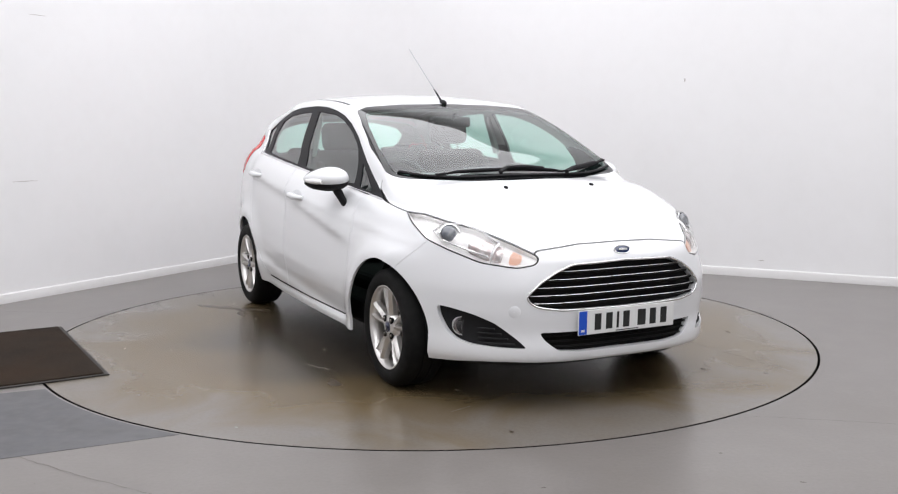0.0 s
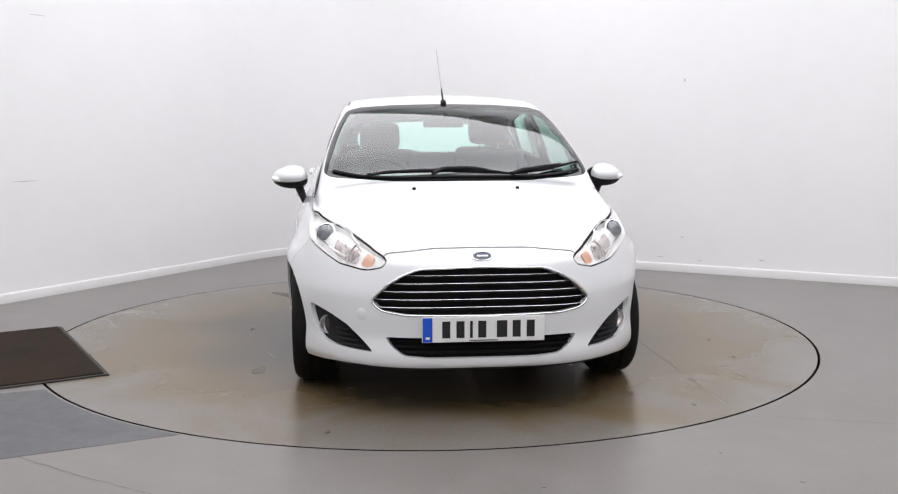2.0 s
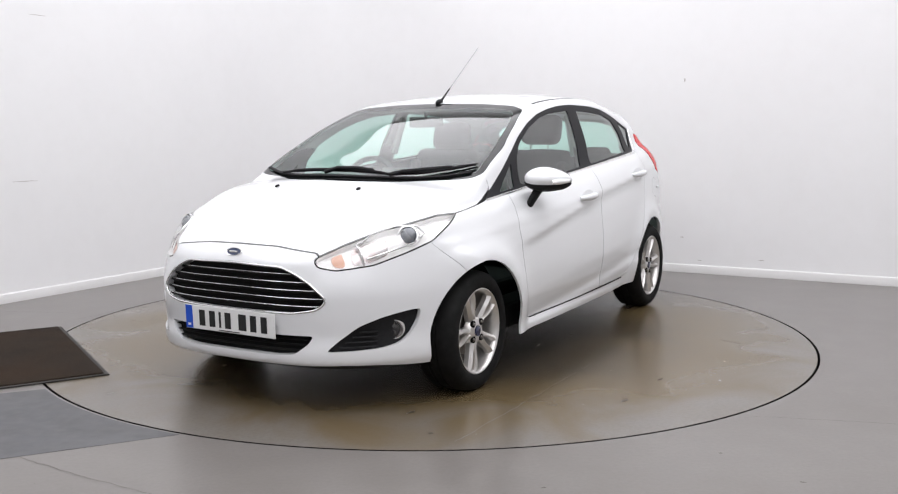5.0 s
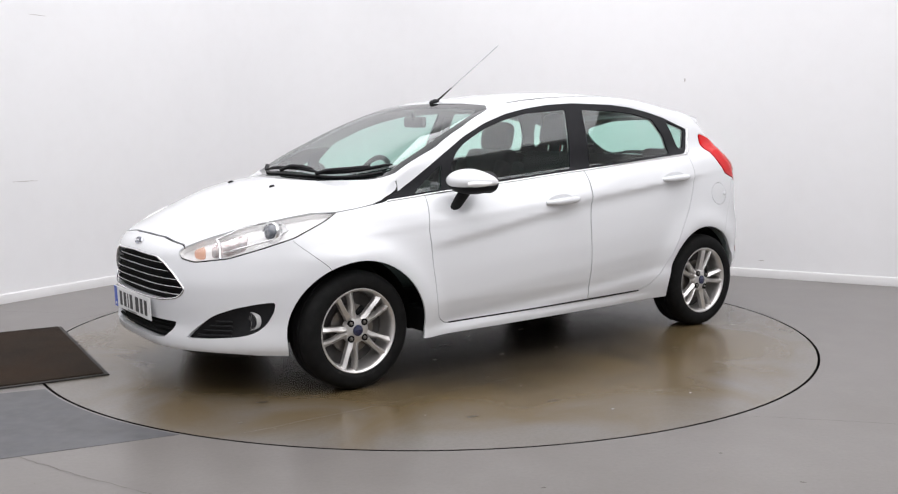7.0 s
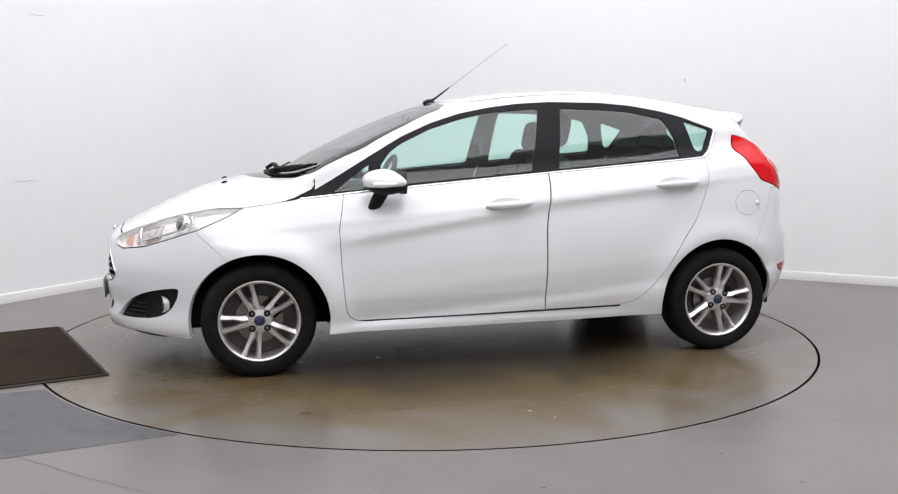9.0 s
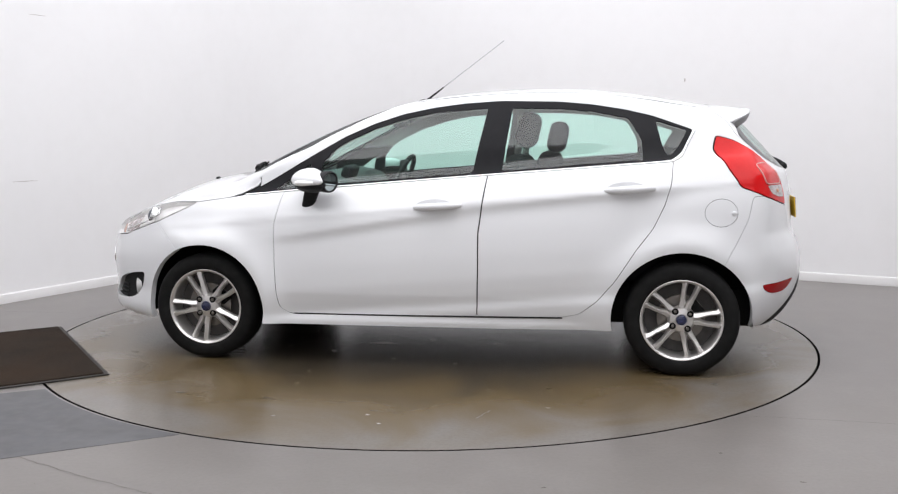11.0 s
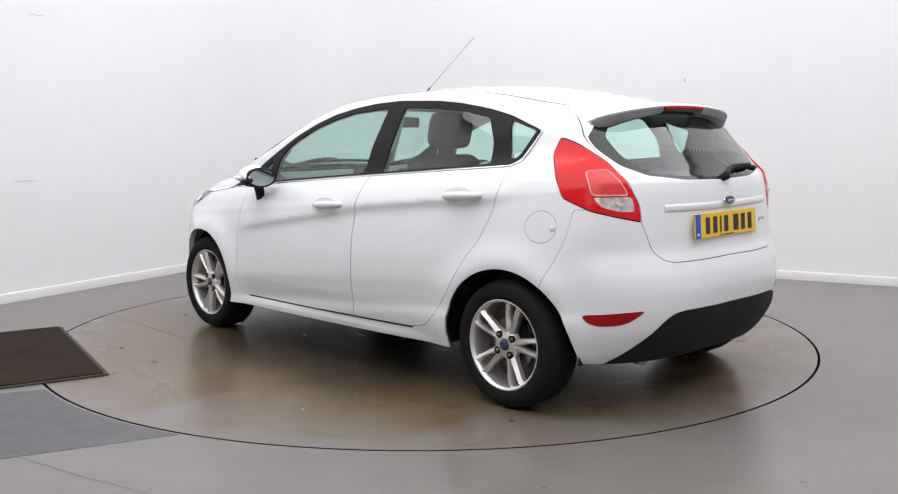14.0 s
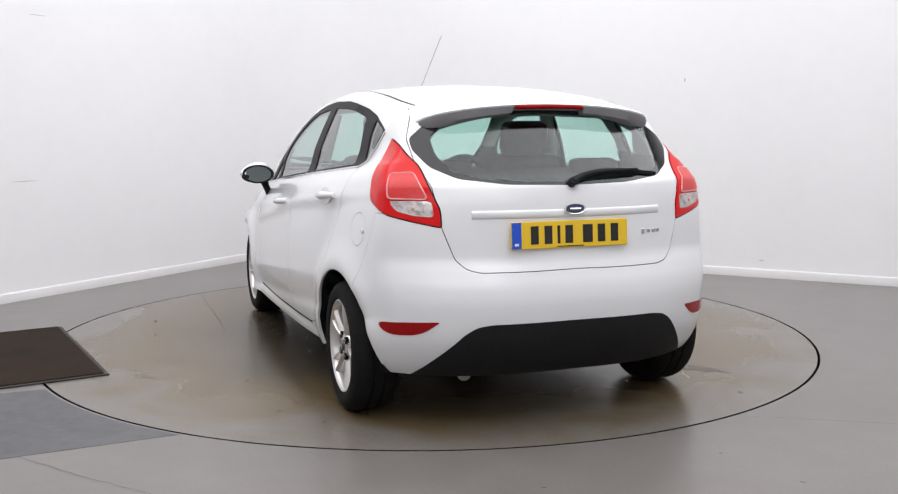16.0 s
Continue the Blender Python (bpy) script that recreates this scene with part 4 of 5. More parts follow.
for s in (1, -1):
    # headlamp: clear lens, reflector behind, projector, dipped reflector and amber indicator
    lamp = shell_part("headlamp", lamps_f[s], M_BUCKET, car, "clear headlamp with chrome reflector", lift=-0.028, rim=0)
    shell_part("lens", lamps_f[s], M_LENS, lamp, "clear lamp lens", rim=0).visible_shadow = False
    wall = shell_part("bezel", lamps_f[s], M_BUCKET, lamp, "silver lamp surround", lift=-0.001, rim=0.028)
    me = wall.data
    bm = bmesh.new()
    bm.from_mesh(me)
    bmesh.ops.delete(bm, geom=[f for f in bm.faces if len(f.verts) == 3], context="FACES")
    bm.to_mesh(me)
    bm.free()
    shell_part("indicator_reflector", amber_f[s], M_AMBER, lamp, "amber indicator reflector", lift=-0.019, rim=0.009)
    shell_part("main_beam_reflector", main_f[s], M_FACET, lamp, "faceted main-beam reflector", lift=-0.020, rim=0.008)
    for nm, x, z, r, mat, dep, txt in (("projector", 1.625, 0.772, 0.036, M_PROJ, 0.016, "dark round projector lens"), ("projector_ring", 1.625, 0.772, 0.050, M_CHROME, 0.024, "chrome ring round the projector")):
        p = on_side(x, z, s)
        nr = normal_at(p)
        ax = (nr + Vector((1.2, 0, 0.1))).normalized()
        c = p - nr * dep - Vector((0.008, 0, 0))
        q = ax.to_track_quat("Y", "Z").to_matrix().to_4x4()
        bm = bmesh.new()
        if nm == "projector_ring":
            lathe(bm, [(r, 0.0), (r * 0.95, 0.010), (r * 0.84, 0.012), (r * 0.76, 0.0), (r * 0.8, -0.02), (r, -0.02)], 32)
        else:
            ball(bm, tall(r, 0.022, r), 28, 16)
        bmesh.ops.transform(bm, matrix=Matrix.Translation(c) @ q, verts=bm.verts[:])
        part(nm, bm, mat, lamp, txt, smooth=40)
    bm = bmesh.new()
    sweep(bm, [on_side(1.812 + 0.10 * (0.69 - z), z, s, -0.012) for z in np.linspace(0.648, 0.728, 9)], 0.006, n=6)
    part("divider", bm, M_CHROME, lamp, "chrome divider inside the lamp", smooth=40)
    bm = bmesh.new()
    loop = [(1.80, 0.672), (1.70, 0.705), (1.60, 0.735), (1.545, 0.768), (1.555, 0.800), (1.62, 0.800), (1.72, 0.768), (1.81, 0.728)]
    sweep(bm, [on_side(p.x, p.y, s, -0.014) for p in resampled([(*q, 0) for q in loop], 0.03, False)], 0.0055, n=6)
    part("lamp_loop", bm, M_CHROME, lamp, "chrome loop round the projector", smooth=60)
    # tail lamp: red shell, paler window, clear reversing window, dark edge
    tl = shell_part("tail_lamp", lamps_r[s], M_RED, car, "red tail lamp with a clear reversing window", lift=0.003, rim=0.02)
    bm = bmesh.new()
    sweep(bm, [on_corner(p.x, p.y, s, 0.006) for p in resampled([(*q, 0) for q in rounded(BRAKE_WINDOW)], 0.012)], 0.0032, True, 6)
    part("window_rim", bm, M_RIM, tl, "pale rim round the lamp window", smooth=60)
    shell_part("brake_window", brake_w[s], M_REDIN, tl, "paler red lamp window", lift=0.006, rim=0.004)
    shell_part("reversing_reflector", reverse_w[s], M_FACET, tl, "silver reversing lamp reflector", lift=0.0045, rim=0.004)
    shell_part("reversing_lens", reverse_w[s], M_LENS, tl, "clear reversing lens", lift=0.009, rim=0.004).visible_shadow = False
    p = on_corner(-0.755, 0.916, s, 0.004)
    bm = bmesh.new()
    ball(bm, Matrix.Translation(p) @ tall(0.010, 0.007, 0.010))
    part("bulb", bm, M_AMBER, tl, "amber bulb", smooth=60)
    # fog lamp recess
    recess = shell_part("fog_lamp_recess", fogs[s], M_PLASTIC, bump_f, "black plastic fog lamp recess", lift=-0.024, rim=0)
    c = Vector((1.712, s * 0.656, 0.362))
    nr = Vector((0.93, 0.36 * s, 0)).normalized()
    q = Matrix.Translation(c) @ nr.to_track_quat("Y", "Z").to_matrix().to_4x4()
    for nm, prof, mat, txt in (("fog_lamp_ring", [(0.042, -0.02), (0.042, 0.006), (0.0405, 0.008), (0.0385, 0.004), (0.0385, -0.02)], M_BEZEL, "chrome fog lamp ring"),
                               ("fog_lamp_reflector", [(0.001, -0.02), (0.02, -0.016), (0.036, 0.002), (0.036, -0.022), (0.001, -0.024)], M_FACET, "silver fog lamp reflector"),
                               ("fog_lamp_lens", [(0.001, 0.012), (0.02, 0.011), (0.038, 0.006), (0.038, 0.004), (0.02, 0.009), (0.001, 0.010)], M_LENS, "clear fog lamp glass")):
        bm = bmesh.new()
        lathe(bm, prof, 32, m=q)
        part(nm, bm, mat, recess, txt, smooth=40)
    bm = bmesh.new()
    box(bm, -0.003, 0.003, -0.014, 0.004, -0.020, 0.020, 0.001, 1, q)
    part("fog_lamp_shield", bm, M_CHROME, recess, "small metal bulb shield")
    for k in range(4):
        bm = bmesh.new()
        z = 0.298 + k * 0.021
        pts = [on_end(s * y, z, 1, -0.018) for y in np.linspace(0.50 + k * 0.022, 0.62, 5)]
        sweep(bm, pts, 0.005, n=6)
        part("recess_rib", bm, M_PLASTIC, recess)
    # rear reflector
    shell_part("rear_reflector", reflectors[s], M_DARKRED, bump_r, "dark red reflector", lift=0.002, rim=0.008)

# grille
backing = shell_part("grille", grille, M_UNDER, bump_f, "black grille with chrome bars", lift=-0.032, rim=0)
bm = bmesh.new()
ring3 = resampled([(0, *p) for p in rounded(mirrored(GRILLE), 2)], 0.02)
sweep(bm, [on_end(p.y, p.z, 1, -0.001) for p in ring3], 0.0052, True, 8)
part("grille_frame", bm, M_CHROME, backing, "chrome grille surround", smooth=50)


def span(ring, z):
    """The half width of a mirrored ring at height z."""
    ys = []
    r = rounded(mirrored(ring), 1)
    for (y0, z0), (y1, z1) in zip(r, np.roll(r, -1, 0)):
        if (z0 > z) != (z1 > z):
            ys.append(abs(y0 + (y1 - y0) * (z - z0) / (z1 - z0)))
    return max(ys) if ys else 0.0


for k in range(5):
    z = 0.612 - k * 0.0335
    w = span(GRILLE, z) - 0.012
    bm = bmesh.new()
    sweep(bm, [on_end(y, z + 0.004 * math.cos(y * 3), 1, -0.012) for y in np.linspace(-w, w, 25)], 0.0026, n=8, flat=0.7)
    part("grille_bar", bm, M_CHROME, backing, "thin chrome grille bar", smooth=60)
    bm = bmesh.new()
    sweep(bm, [on_end(y, z - 0.008 + 0.004 * math.cos(y * 3), 1, -0.024) for y in np.linspace(-w, w, 25)], 0.012, n=8, flat=0.6)
    part("grille_slat", bm, M_UNDER, backing, "black grille slat", smooth=60)
lowb = shell_part("lower_grille", lower, M_UNDER, bump_f, "black lower air intake", lift=-0.035, rim=0)
for k in range(3):
    z = 0.333 - k * 0.023
    w = span(LOWER, z) - 0.01
    bm = bmesh.new()
    sweep(bm, [on_end(y, z, 1, -0.02) for y in np.linspace(-w, w, 21)], 0.008, n=6, flat=0.5)
    part("intake_slat", bm, M_UNDER, lowb, smooth=60)
# chin under the bumper
bm = bmesh.new()
sweep(bm, [on_end(y, 0.24, 1, -0.11) - Vector((0, 0, 0.035)) for y in np.linspace(-0.62, 0.62, 31)], 0.026, n=8, flat=0.7)
part("chin_spoiler", bm, M_PLASTIC, bump_f, "black plastic chin strip", smooth=60)
# towing-eye cover
p = on_end(-0.509, 0.444, 1)
nr = normal_at(p)
bm = bmesh.new()
lathe(bm, [(0.024, -0.003), (0.0265, 0.0012), (0.024, 0.0022), (0.001, 0.0022), (0.001, -0.003)], 28, m=Matrix.Translation(p) @ nr.to_track_quat("Y", "Z").to_matrix().to_4x4())
part("towing_cover", bm, M_PAINT, bump_f, "round white towing-eye cover", smooth=30)


def badge(parent, p, nr, w, h):
    """An oval badge: chrome rim, dark field, a plain light stroke."""
    q = Matrix.Translation(p) @ nr.to_track_quat("Y", "Z").to_matrix().to_4x4()
    bm = bmesh.new()
    lathe(bm, [(0.8, -0.004), (1.0, 0.002), (0.97, 0.006), (0.86, 0.005), (0.84, -0.004)], 40, m=q @ tall(w, 1, h))
    o = part("badge", bm, M_CHROME, parent, "oval badge with a chrome rim", smooth=40)
    bm = bmesh.new()
    lathe(bm, [(0.001, 0.005), (0.5, 0.0045), (0.86, 0.003), (0.86, -0.004), (0.001, -0.004)], 40, m=q @ tall(w, 1, h))
    part("badge_field", bm, M_BADGE, o, "dark blue badge field", smooth=40)
    bm = bmesh.new()
    sweep(bm, [q @ Vector((w * 0.5 * u, 0.0065, 0)) for u in np.linspace(-1, 1, 7)], 0.0042, n=6)
    part("badge_stroke", bm, M_CHROME, o, "plain silver stroke", smooth=40)


p = on_end(0, 0.692, 1, 0.003)
badge(bump_f, p, Vector((0.86, 0, 0.5)).normalized(), 0.046, 0.020)
p = on_end(0, 0.906, -1, 0.012)
badge(gate, p, Vector((-0.99, 0, 0.12)).normalized(), 0.048, 0.021)


def number_plate(name, m, mat, parent, label):
    """A plate with a blue band and plain bars where the writing stands; it faces +x and its middle is at the origin."""
    bm = bmesh.new()
    box(bm, -0.003, 0.003, -0.26, 0.26, -0.0545, 0.0545, 0.003, 2, m)
    o = part(name, bm, mat, parent, label)
    bm = bmesh.new()
    box(bm, 0.003, 0.0042, -0.257, -0.216, -0.052, 0.052, 0, 1, m)
    part("plate_band", bm, M_BLUE, o, "blue band")
    for y, w in ((-0.158, 0.034), (-0.098, 0.034), (-0.052, 0.012), (-0.006, 0.034), (0.078, 0.044), (0.140, 0.034), (0.200, 0.034)):
        bm = bmesh.new()
        box(bm, 0.003, 0.0042, y - w / 2, y + w / 2, -0.036, 0.036, 0, 1, m)
        part("plate_bar", bm, M_INK, o, "plain black bar")
    bm = bmesh.new()
    box(bm, 0.003, 0.0040, -0.06, 0.06, -0.0495, -0.0455, 0, 1, m)
    part("plate_line", bm, M_INK, o)
    bm = bmesh.new()
    box(bm, 0.0042, 0.0048, -0.245, -0.228, -0.040, -0.030, 0, 1, m)
    part("plate_mark", bm, M_WHITE, o, "plain white bar on the blue band")
    return o


number_plate("front_number_plate", pose(2.036, 0.0, 0.391, 0, 2, 0), M_WHITE, bump_f, "white number plate with plain black bars")
number_plate("rear_number_plate", pose(-1.852, 0.020, 0.806, 0, -4, 180), M_YELLOW, gate, "yellow number plate with plain black bars")

# tailgate: ledge over the plate, script mark, wiper, spoiler with brake light
bm = bmesh.new()
sweep(bm, [on_end(y, 0.889, -1, 0.0012) for y in np.linspace(-0.42, 0.42, 33)], 0.0062, n=12, flat=2.7)
part("tailgate_ledge", bm, M_PAINT, gate, smooth=60)
for k, y in enumerate((-0.335, -0.365, -0.392, -0.415)):
    bm = bmesh.new()
    c = on_end(y, 0.80, -1, 0.001)
    box(bm, -0.002, 0.002, -0.010, 0.010, -0.011 + 0.004 * (k > 0), 0.011 - 0.003 * (k > 0), 0.001, 1, Matrix.Translation(c) @ pose(0, 0, 0, 0, 0, 20))
    part("script_mark", bm, M_CHROME, gate, "small plain silver bar")
bm = bmesh.new()
p0 = on_end(-0.0, 1.012, -1, 0.018)
lathe(bm, [(0.018, -0.02), (0.018, 0.012), (0.012, 0.018), (0.001, 0.018), (0.001, -0.02)], 20, m=Matrix.Translation(p0) @ Vector((-0.9, 0, 0.4)).to_track_quat("Y", "Z").to_matrix().to_4x4())
wip = part("rear_wiper", bm, M_PLASTIC, gate, "black rear wiper", smooth=40)
bm = bmesh.new()
sweep(bm, [on_end(y, 1.014 + 0.042 * (1 - math.exp(y * 14)), -1, 0.028) for y in np.linspace(0.0, -0.34, 17)], 0.013, n=8, flat=1.0, taper=lambda u: 1.1 - 0.6 * u)
part("wiper_arm", bm, M_PLASTIC, wip, smooth=60)
bm = bmesh.new()
sweep(bm, [on_end(y, 1.047 - 0.018 * ((y + 0.27) / 0.2) ** 2, -1, 0.010) for y in np.linspace(-0.08, -0.44, 15)], 0.006, n=6, flat=1.6)
part("wiper_blade", bm, M_PLASTIC, wip, smooth=60)

bm = bmesh.new()
rows = []
NS = 33


def spoiler_edge(y):
    """x and z of the spoiler's rear edge."""
    u = abs(y) / 0.562
    return -1.612 + 0.105 * u ** 4 + 0.055 * u ** 18, on_top(-1.385, y).z - 0.022 - 0.016 * u ** 4 - 0.010 * u ** 18


for i in range(NS):
    u = -1 + 2 * i / (NS - 1)
    y = 0.562 * u
    zt = on_top(-1.385, y, 0.0015).z
    xe, ze = spoiler_edge(y)
    w = 1 - 0.8 * abs(u) ** 6
    ln = xe + 1.385
    prof = [(-1.385, zt), (-1.385 + 0.29 * ln, zt + (ze - zt) * 0.36 + 0.003), (-1.385 + 0.46 * ln, zt + (ze - zt) * 0.6 + 0.003), (xe + 0.008, ze + 0.002), (xe, ze - 0.006), (xe + 0.004, ze - 0.012), (xe - 0.31 * ln, ze - 0.012 - 0.018 * w), (-1.385 + 0.29 * ln, ze - 0.012 - 0.023 * w), (-1.385 + 0.07 * ln, zt - 0.03)]
    rows.append([bm.verts.new((x, y, z)) for x, z in prof])
for r0, r1 in zip(rows, rows[1:]):
    for j in range(len(rows[0]) - 1):
        bm.faces.new((r0[j], r0[j + 1], r1[j + 1], r1[j]))
bm.faces.new(rows[0])
bm.faces.new(rows[-1][::-1])
spo = part("roof_spoiler", bm, M_PAINT, gate, "white roof spoiler", smooth=42)
bm = bmesh.new()
sweep(bm, [(spoiler_edge(y)[0] + 0.005, y, spoiler_edge(y)[1] - 0.015) for y in np.linspace(-0.155, 0.155, 13)], 0.0085, n=8, flat=1.25)
part("high_brake_light", bm, M_DARKRED, spo, "dark red high-level brake light", smooth=50)
for s in (1, -1):
    bm = bmesh.new()
    rows = []
    for y in np.linspace(0.165, 0.538, 13):
        u = y / 0.562
        xe, ze = spoiler_edge(y)
        rows.append([bm.verts.new((xe + a, s * y, ze - b)) for a, b in ((0.004, 0.0115), (-0.001, 0.013), (0.014, 0.032 + 0.022 * u), (0.05, 0.042 + 0.05 * u * u), (0.06, 0.028))])
    for r0, r1 in zip(rows, rows[1:]):
        for k in range(5):
            bm.faces.new((r0[k], r0[(k + 1) % 5], r1[(k + 1) % 5], r1[k]))
    bm.faces.new(rows[0])
    bm.faces.new(rows[-1][::-1])
    part("spoiler_side", bm, M_SPOIL, spo, "grey spoiler underside", smooth=40)

# window strips, handles, door mirrors
for s in (1, -1):
    fd, rd = door_obs[s]
    line = [(1.03, 0.880), (0.81, 0.901), (0.516, 0.927), (0.216, 0.952), (-0.275, 0.992), (-0.744, 1.028), (-1.19, 1.062), (-1.232, 1.085), (-1.262, 1.15), (-1.296, 1.214)]
    pts = resampled([(x, 0, z) for x, z in line], 0.05, False)
    bm = bmesh.new()
    sweep(bm, [on_side(p.x, p.z, s, 0.001) for p in pts], 0.0065, n=8)
    part("window_strip", bm, M_CHROME, car, "chrome strip under the windows", smooth=60)
    for par, x, z, tilt in ((fd, -0.030, 0.836, 3.0), (rd, -0.983, 0.926, 3.0)):
        p = on_side(x, z, s)
        bm = bmesh.new()
        lathe(bm, [(0.001, -0.004), (0.85, -0.004), (1.0, 0.0018), (0.80, 0.0012), (0.001, 0.001)], 32, m=Matrix.Translation(p + Vector((0.02, 0, 0))) @ pose(0, 0, 0, 0, tilt, 0 if s > 0 else 180) @ tall(0.098, 1, 0.038))
        cup = part("handle_cup", bm, M_PAINT, par, smooth=60)
        bm = bmesh.new()
        pts = []
        for u in np.linspace(-1, 1, 17):
            pts.append(p + Vector((-u * 0.118, s * (0.030 * (1 - abs(u) ** 3.5) - 0.004), u * 0.007 + 0.002)))
        sweep(bm, pts, 0.0165, n=10, flat=1.0, taper=lambda u: 0.75 + 0.45 * math.sin(math.pi * u))
        part("handle", bm, M_PAINT, par, "white door handle", smooth=60)
    # mirror: shell, indicator, glass, black base and foot
    bm = bmesh.new()
    ball(bm, tall(1, 1, 1), 32, 20)
    for v in bm.verts:
        x, y, z = v.co
        fx = x if x > 0 else x * 0.62
        v.co = (0.612 + 0.112 * fx - 0.045 * y * abs(y) - 0.02 * y, s * (0.888 + 0.100 * y), 0.968 + (0.060 if z > 0 else 0.050) * z * (1.0 - 0.22 * y) - 0.004 * y)
    mir = part("door_mirror", bm, M_PAINT, fd, "white door mirror", smooth=60)
    bm = bmesh.new()
    ball(bm, tall(1, 1, 1), 28, 14)
    for v in bm.verts:
        x, y, z = v.co
        fx = x if x > 0 else x * 0.66
        v.co = (0.606 + 0.104 * fx - 0.045 * y * abs(y) - 0.02 * y, s * (0.884 + 0.098 * y), 0.948 + 0.046 * z * (1.0 - 0.2 * y) - 0.004 * y)
    part("mirror_base", bm, M_PLASTIC, mir, "black lower mirror housing", smooth=60)
    bm = bmesh.new()
    sweep(bm, [(0.690 - 0.05 * t - 0.11 * t * t, s * (0.93 + 0.061 * t - 0.004 * t * t), 0.955 + 0.004 * t) for t in np.linspace(0.1, 0.82, 9)], 0.015, n=8, flat=0.75, taper=lambda u: 0.5 + 0.9 * math.sin(math.pi * (0.15 + 0.7 * u)))
    part("mirror_indicator", bm, M_BUCKET, mir, "silver indicator strip", smooth=60)
    bm = bmesh.new()
    prof = [(-0.30, 0.905), (0.0, 0.928), (0.27, 0.94)]
    secs = [((0.60, 0.850, 0.945), 0.048, 0.030), ((0.635, 0.832, 0.90), 0.040, 0.024), ((0.655, 0.812, 0.855), 0.036, 0.020), ((0.675, 0.797, 0.812), 0.030, 0.016), ((0.682, 0.790, 0.792), 0.014, 0.010)]
    rows = []
    for (cx, cy, cz), a, b in secs:
        rows.append([bm.verts.new((cx + a * math.cos(k * math.pi / 6), s * (cy + b * math.sin(k * math.pi / 6)), cz)) for k in range(12)])
    for r0, r1 in zip(rows, rows[1:]):
        for k in range(12):
            bm.faces.new((r0[k], r0[(k + 1) % 12], r1[(k + 1) % 12], r1[k]))
    bm.faces.new(rows[0])
    bm.faces.new(rows[-1])
    part("mirror_foot", bm, M_PLASTIC, mir, "black mirror foot", smooth=60)
    bm = bmesh.new()
    gm = Matrix.Translation((0.538, s * 0.886, 0.960)) @ pose(0, 0, 0, 0, 0, -s * 8)
    gq = gm @ pose(0, 0, 0, 0, 0, 90)
    lathe(bm, [(0.80, 0.019), (0.86, 0.026), (0.95, 0.025), (1.0, 0.016), (0.96, -0.012), (0.5, -0.014), (0.5, 0.017)], 40, m=gq @ tall(0.094, 1, 0.056))
    part("mirror_frame", bm, M_PLASTIC, mir, "black mirror glass frame", smooth=45)
    bm = bmesh.new()
    lathe(bm, [(0.001, 0.021), (0.82, 0.021), (0.82, 0.014), (0.001, 0.014)], 40, m=gq @ tall(0.094, 1, 0.056))
    part("mirror_glass", bm, M_MIRROR, mir, "silver mirror glass", smooth=30)

# bonnet jets, wipers, aerial, roof
for s in (1, -1):
    p = on_top(1.395, 0.249 * s, 0.002)
    bm = bmesh.new()
    ball(bm, Matrix.Translation(p) @ pose(0, 0, 0, 0, 14, 0) @ tall(0.016, 0.010, 0.008), 12, 8)
    part("washer_jet", bm, M_PLASTIC, car, "small black washer jet", smooth=60)
for y0, y1, x0, x1 in ((-0.47, 0.24, 1.075, 1.118), (0.24, 0.645, 1.12, 0.945)):
    ys_ = np.linspace(y0, y1, 15)
    def wx(y):
        return x0 + (x1 - x0) * ((y - y0) / (y1 - y0)) ** (1 if y0 < 0 else 1.3)
    bm = bmesh.new()
    pts = [on_top(wx(y) + 0.004, y, 0.022 if 0.1 < (y - y0) / (y1 - y0) < 0.95 else 0.016) for y in ys_]
    sweep(bm, pts, 0.010, n=8, flat=0.8, taper=lambda u: 0.75 + 0.35 * math.sin(math.pi * u))
    w = part("windscreen_wiper", bm, M_PLASTIC, car, "black windscreen wiper", smooth=60)
    bm = bmesh.new()
    sweep(bm, [on_top(wx(y) - 0.012, y, 0.010) for y in ys_], 0.005, n=6)
    part("wiper_blade", bm, M_PLASTIC, w, smooth=60)
    bm = bmesh.new()
    yk = y0 + (y1 - y0) * (0.55 if y0 < 0 else 0.2)
    sweep(bm, [on_top(wx(yk) + 0.05, yk - 0.06, 0.020), on_top(wx(yk) + 0.02, yk, 0.036), on_top(wx(yk + 0.12) + 0.004, yk + 0.12, 0.034), on_top(wx(yk + 0.22), yk + 0.22, 0.026)], 0.013, n=8, flat=0.8)
    part("wiper_arm", bm, M_PLASTIC, w, smooth=60)
bm = bmesh.new()
sweep(bm, [on_top(1.165 - 0.19 * (y / 0.66) ** 2, y, 0.004) for y in np.linspace(-0.64, 0.64, 31)], 0.012, n=8, flat=0.6)
part("scuttle_panel", bm, M_PLASTIC, car, "black scuttle strip under the windscreen", smooth=60)
bm = bmesh.new()
a0_, a1_ = on_top(0.208, 0, 0.0), Vector((-0.266, 0.0, 1.727))
sweep(bm, [a0_.lerp(a1_, u) for u in (0.0, 0.1, 0.25)], 0.0065, n=8, taper=lambda u: 1.2 - 0.6 * u)
aer = part("aerial", bm, M_PLASTIC, car, "black roof aerial", smooth=60)
bm = bmesh.new()
sweep(bm, [a0_.lerp(a1_, u) for u in (0.24, 0.6, 1.0)], 0.0021, n=6)
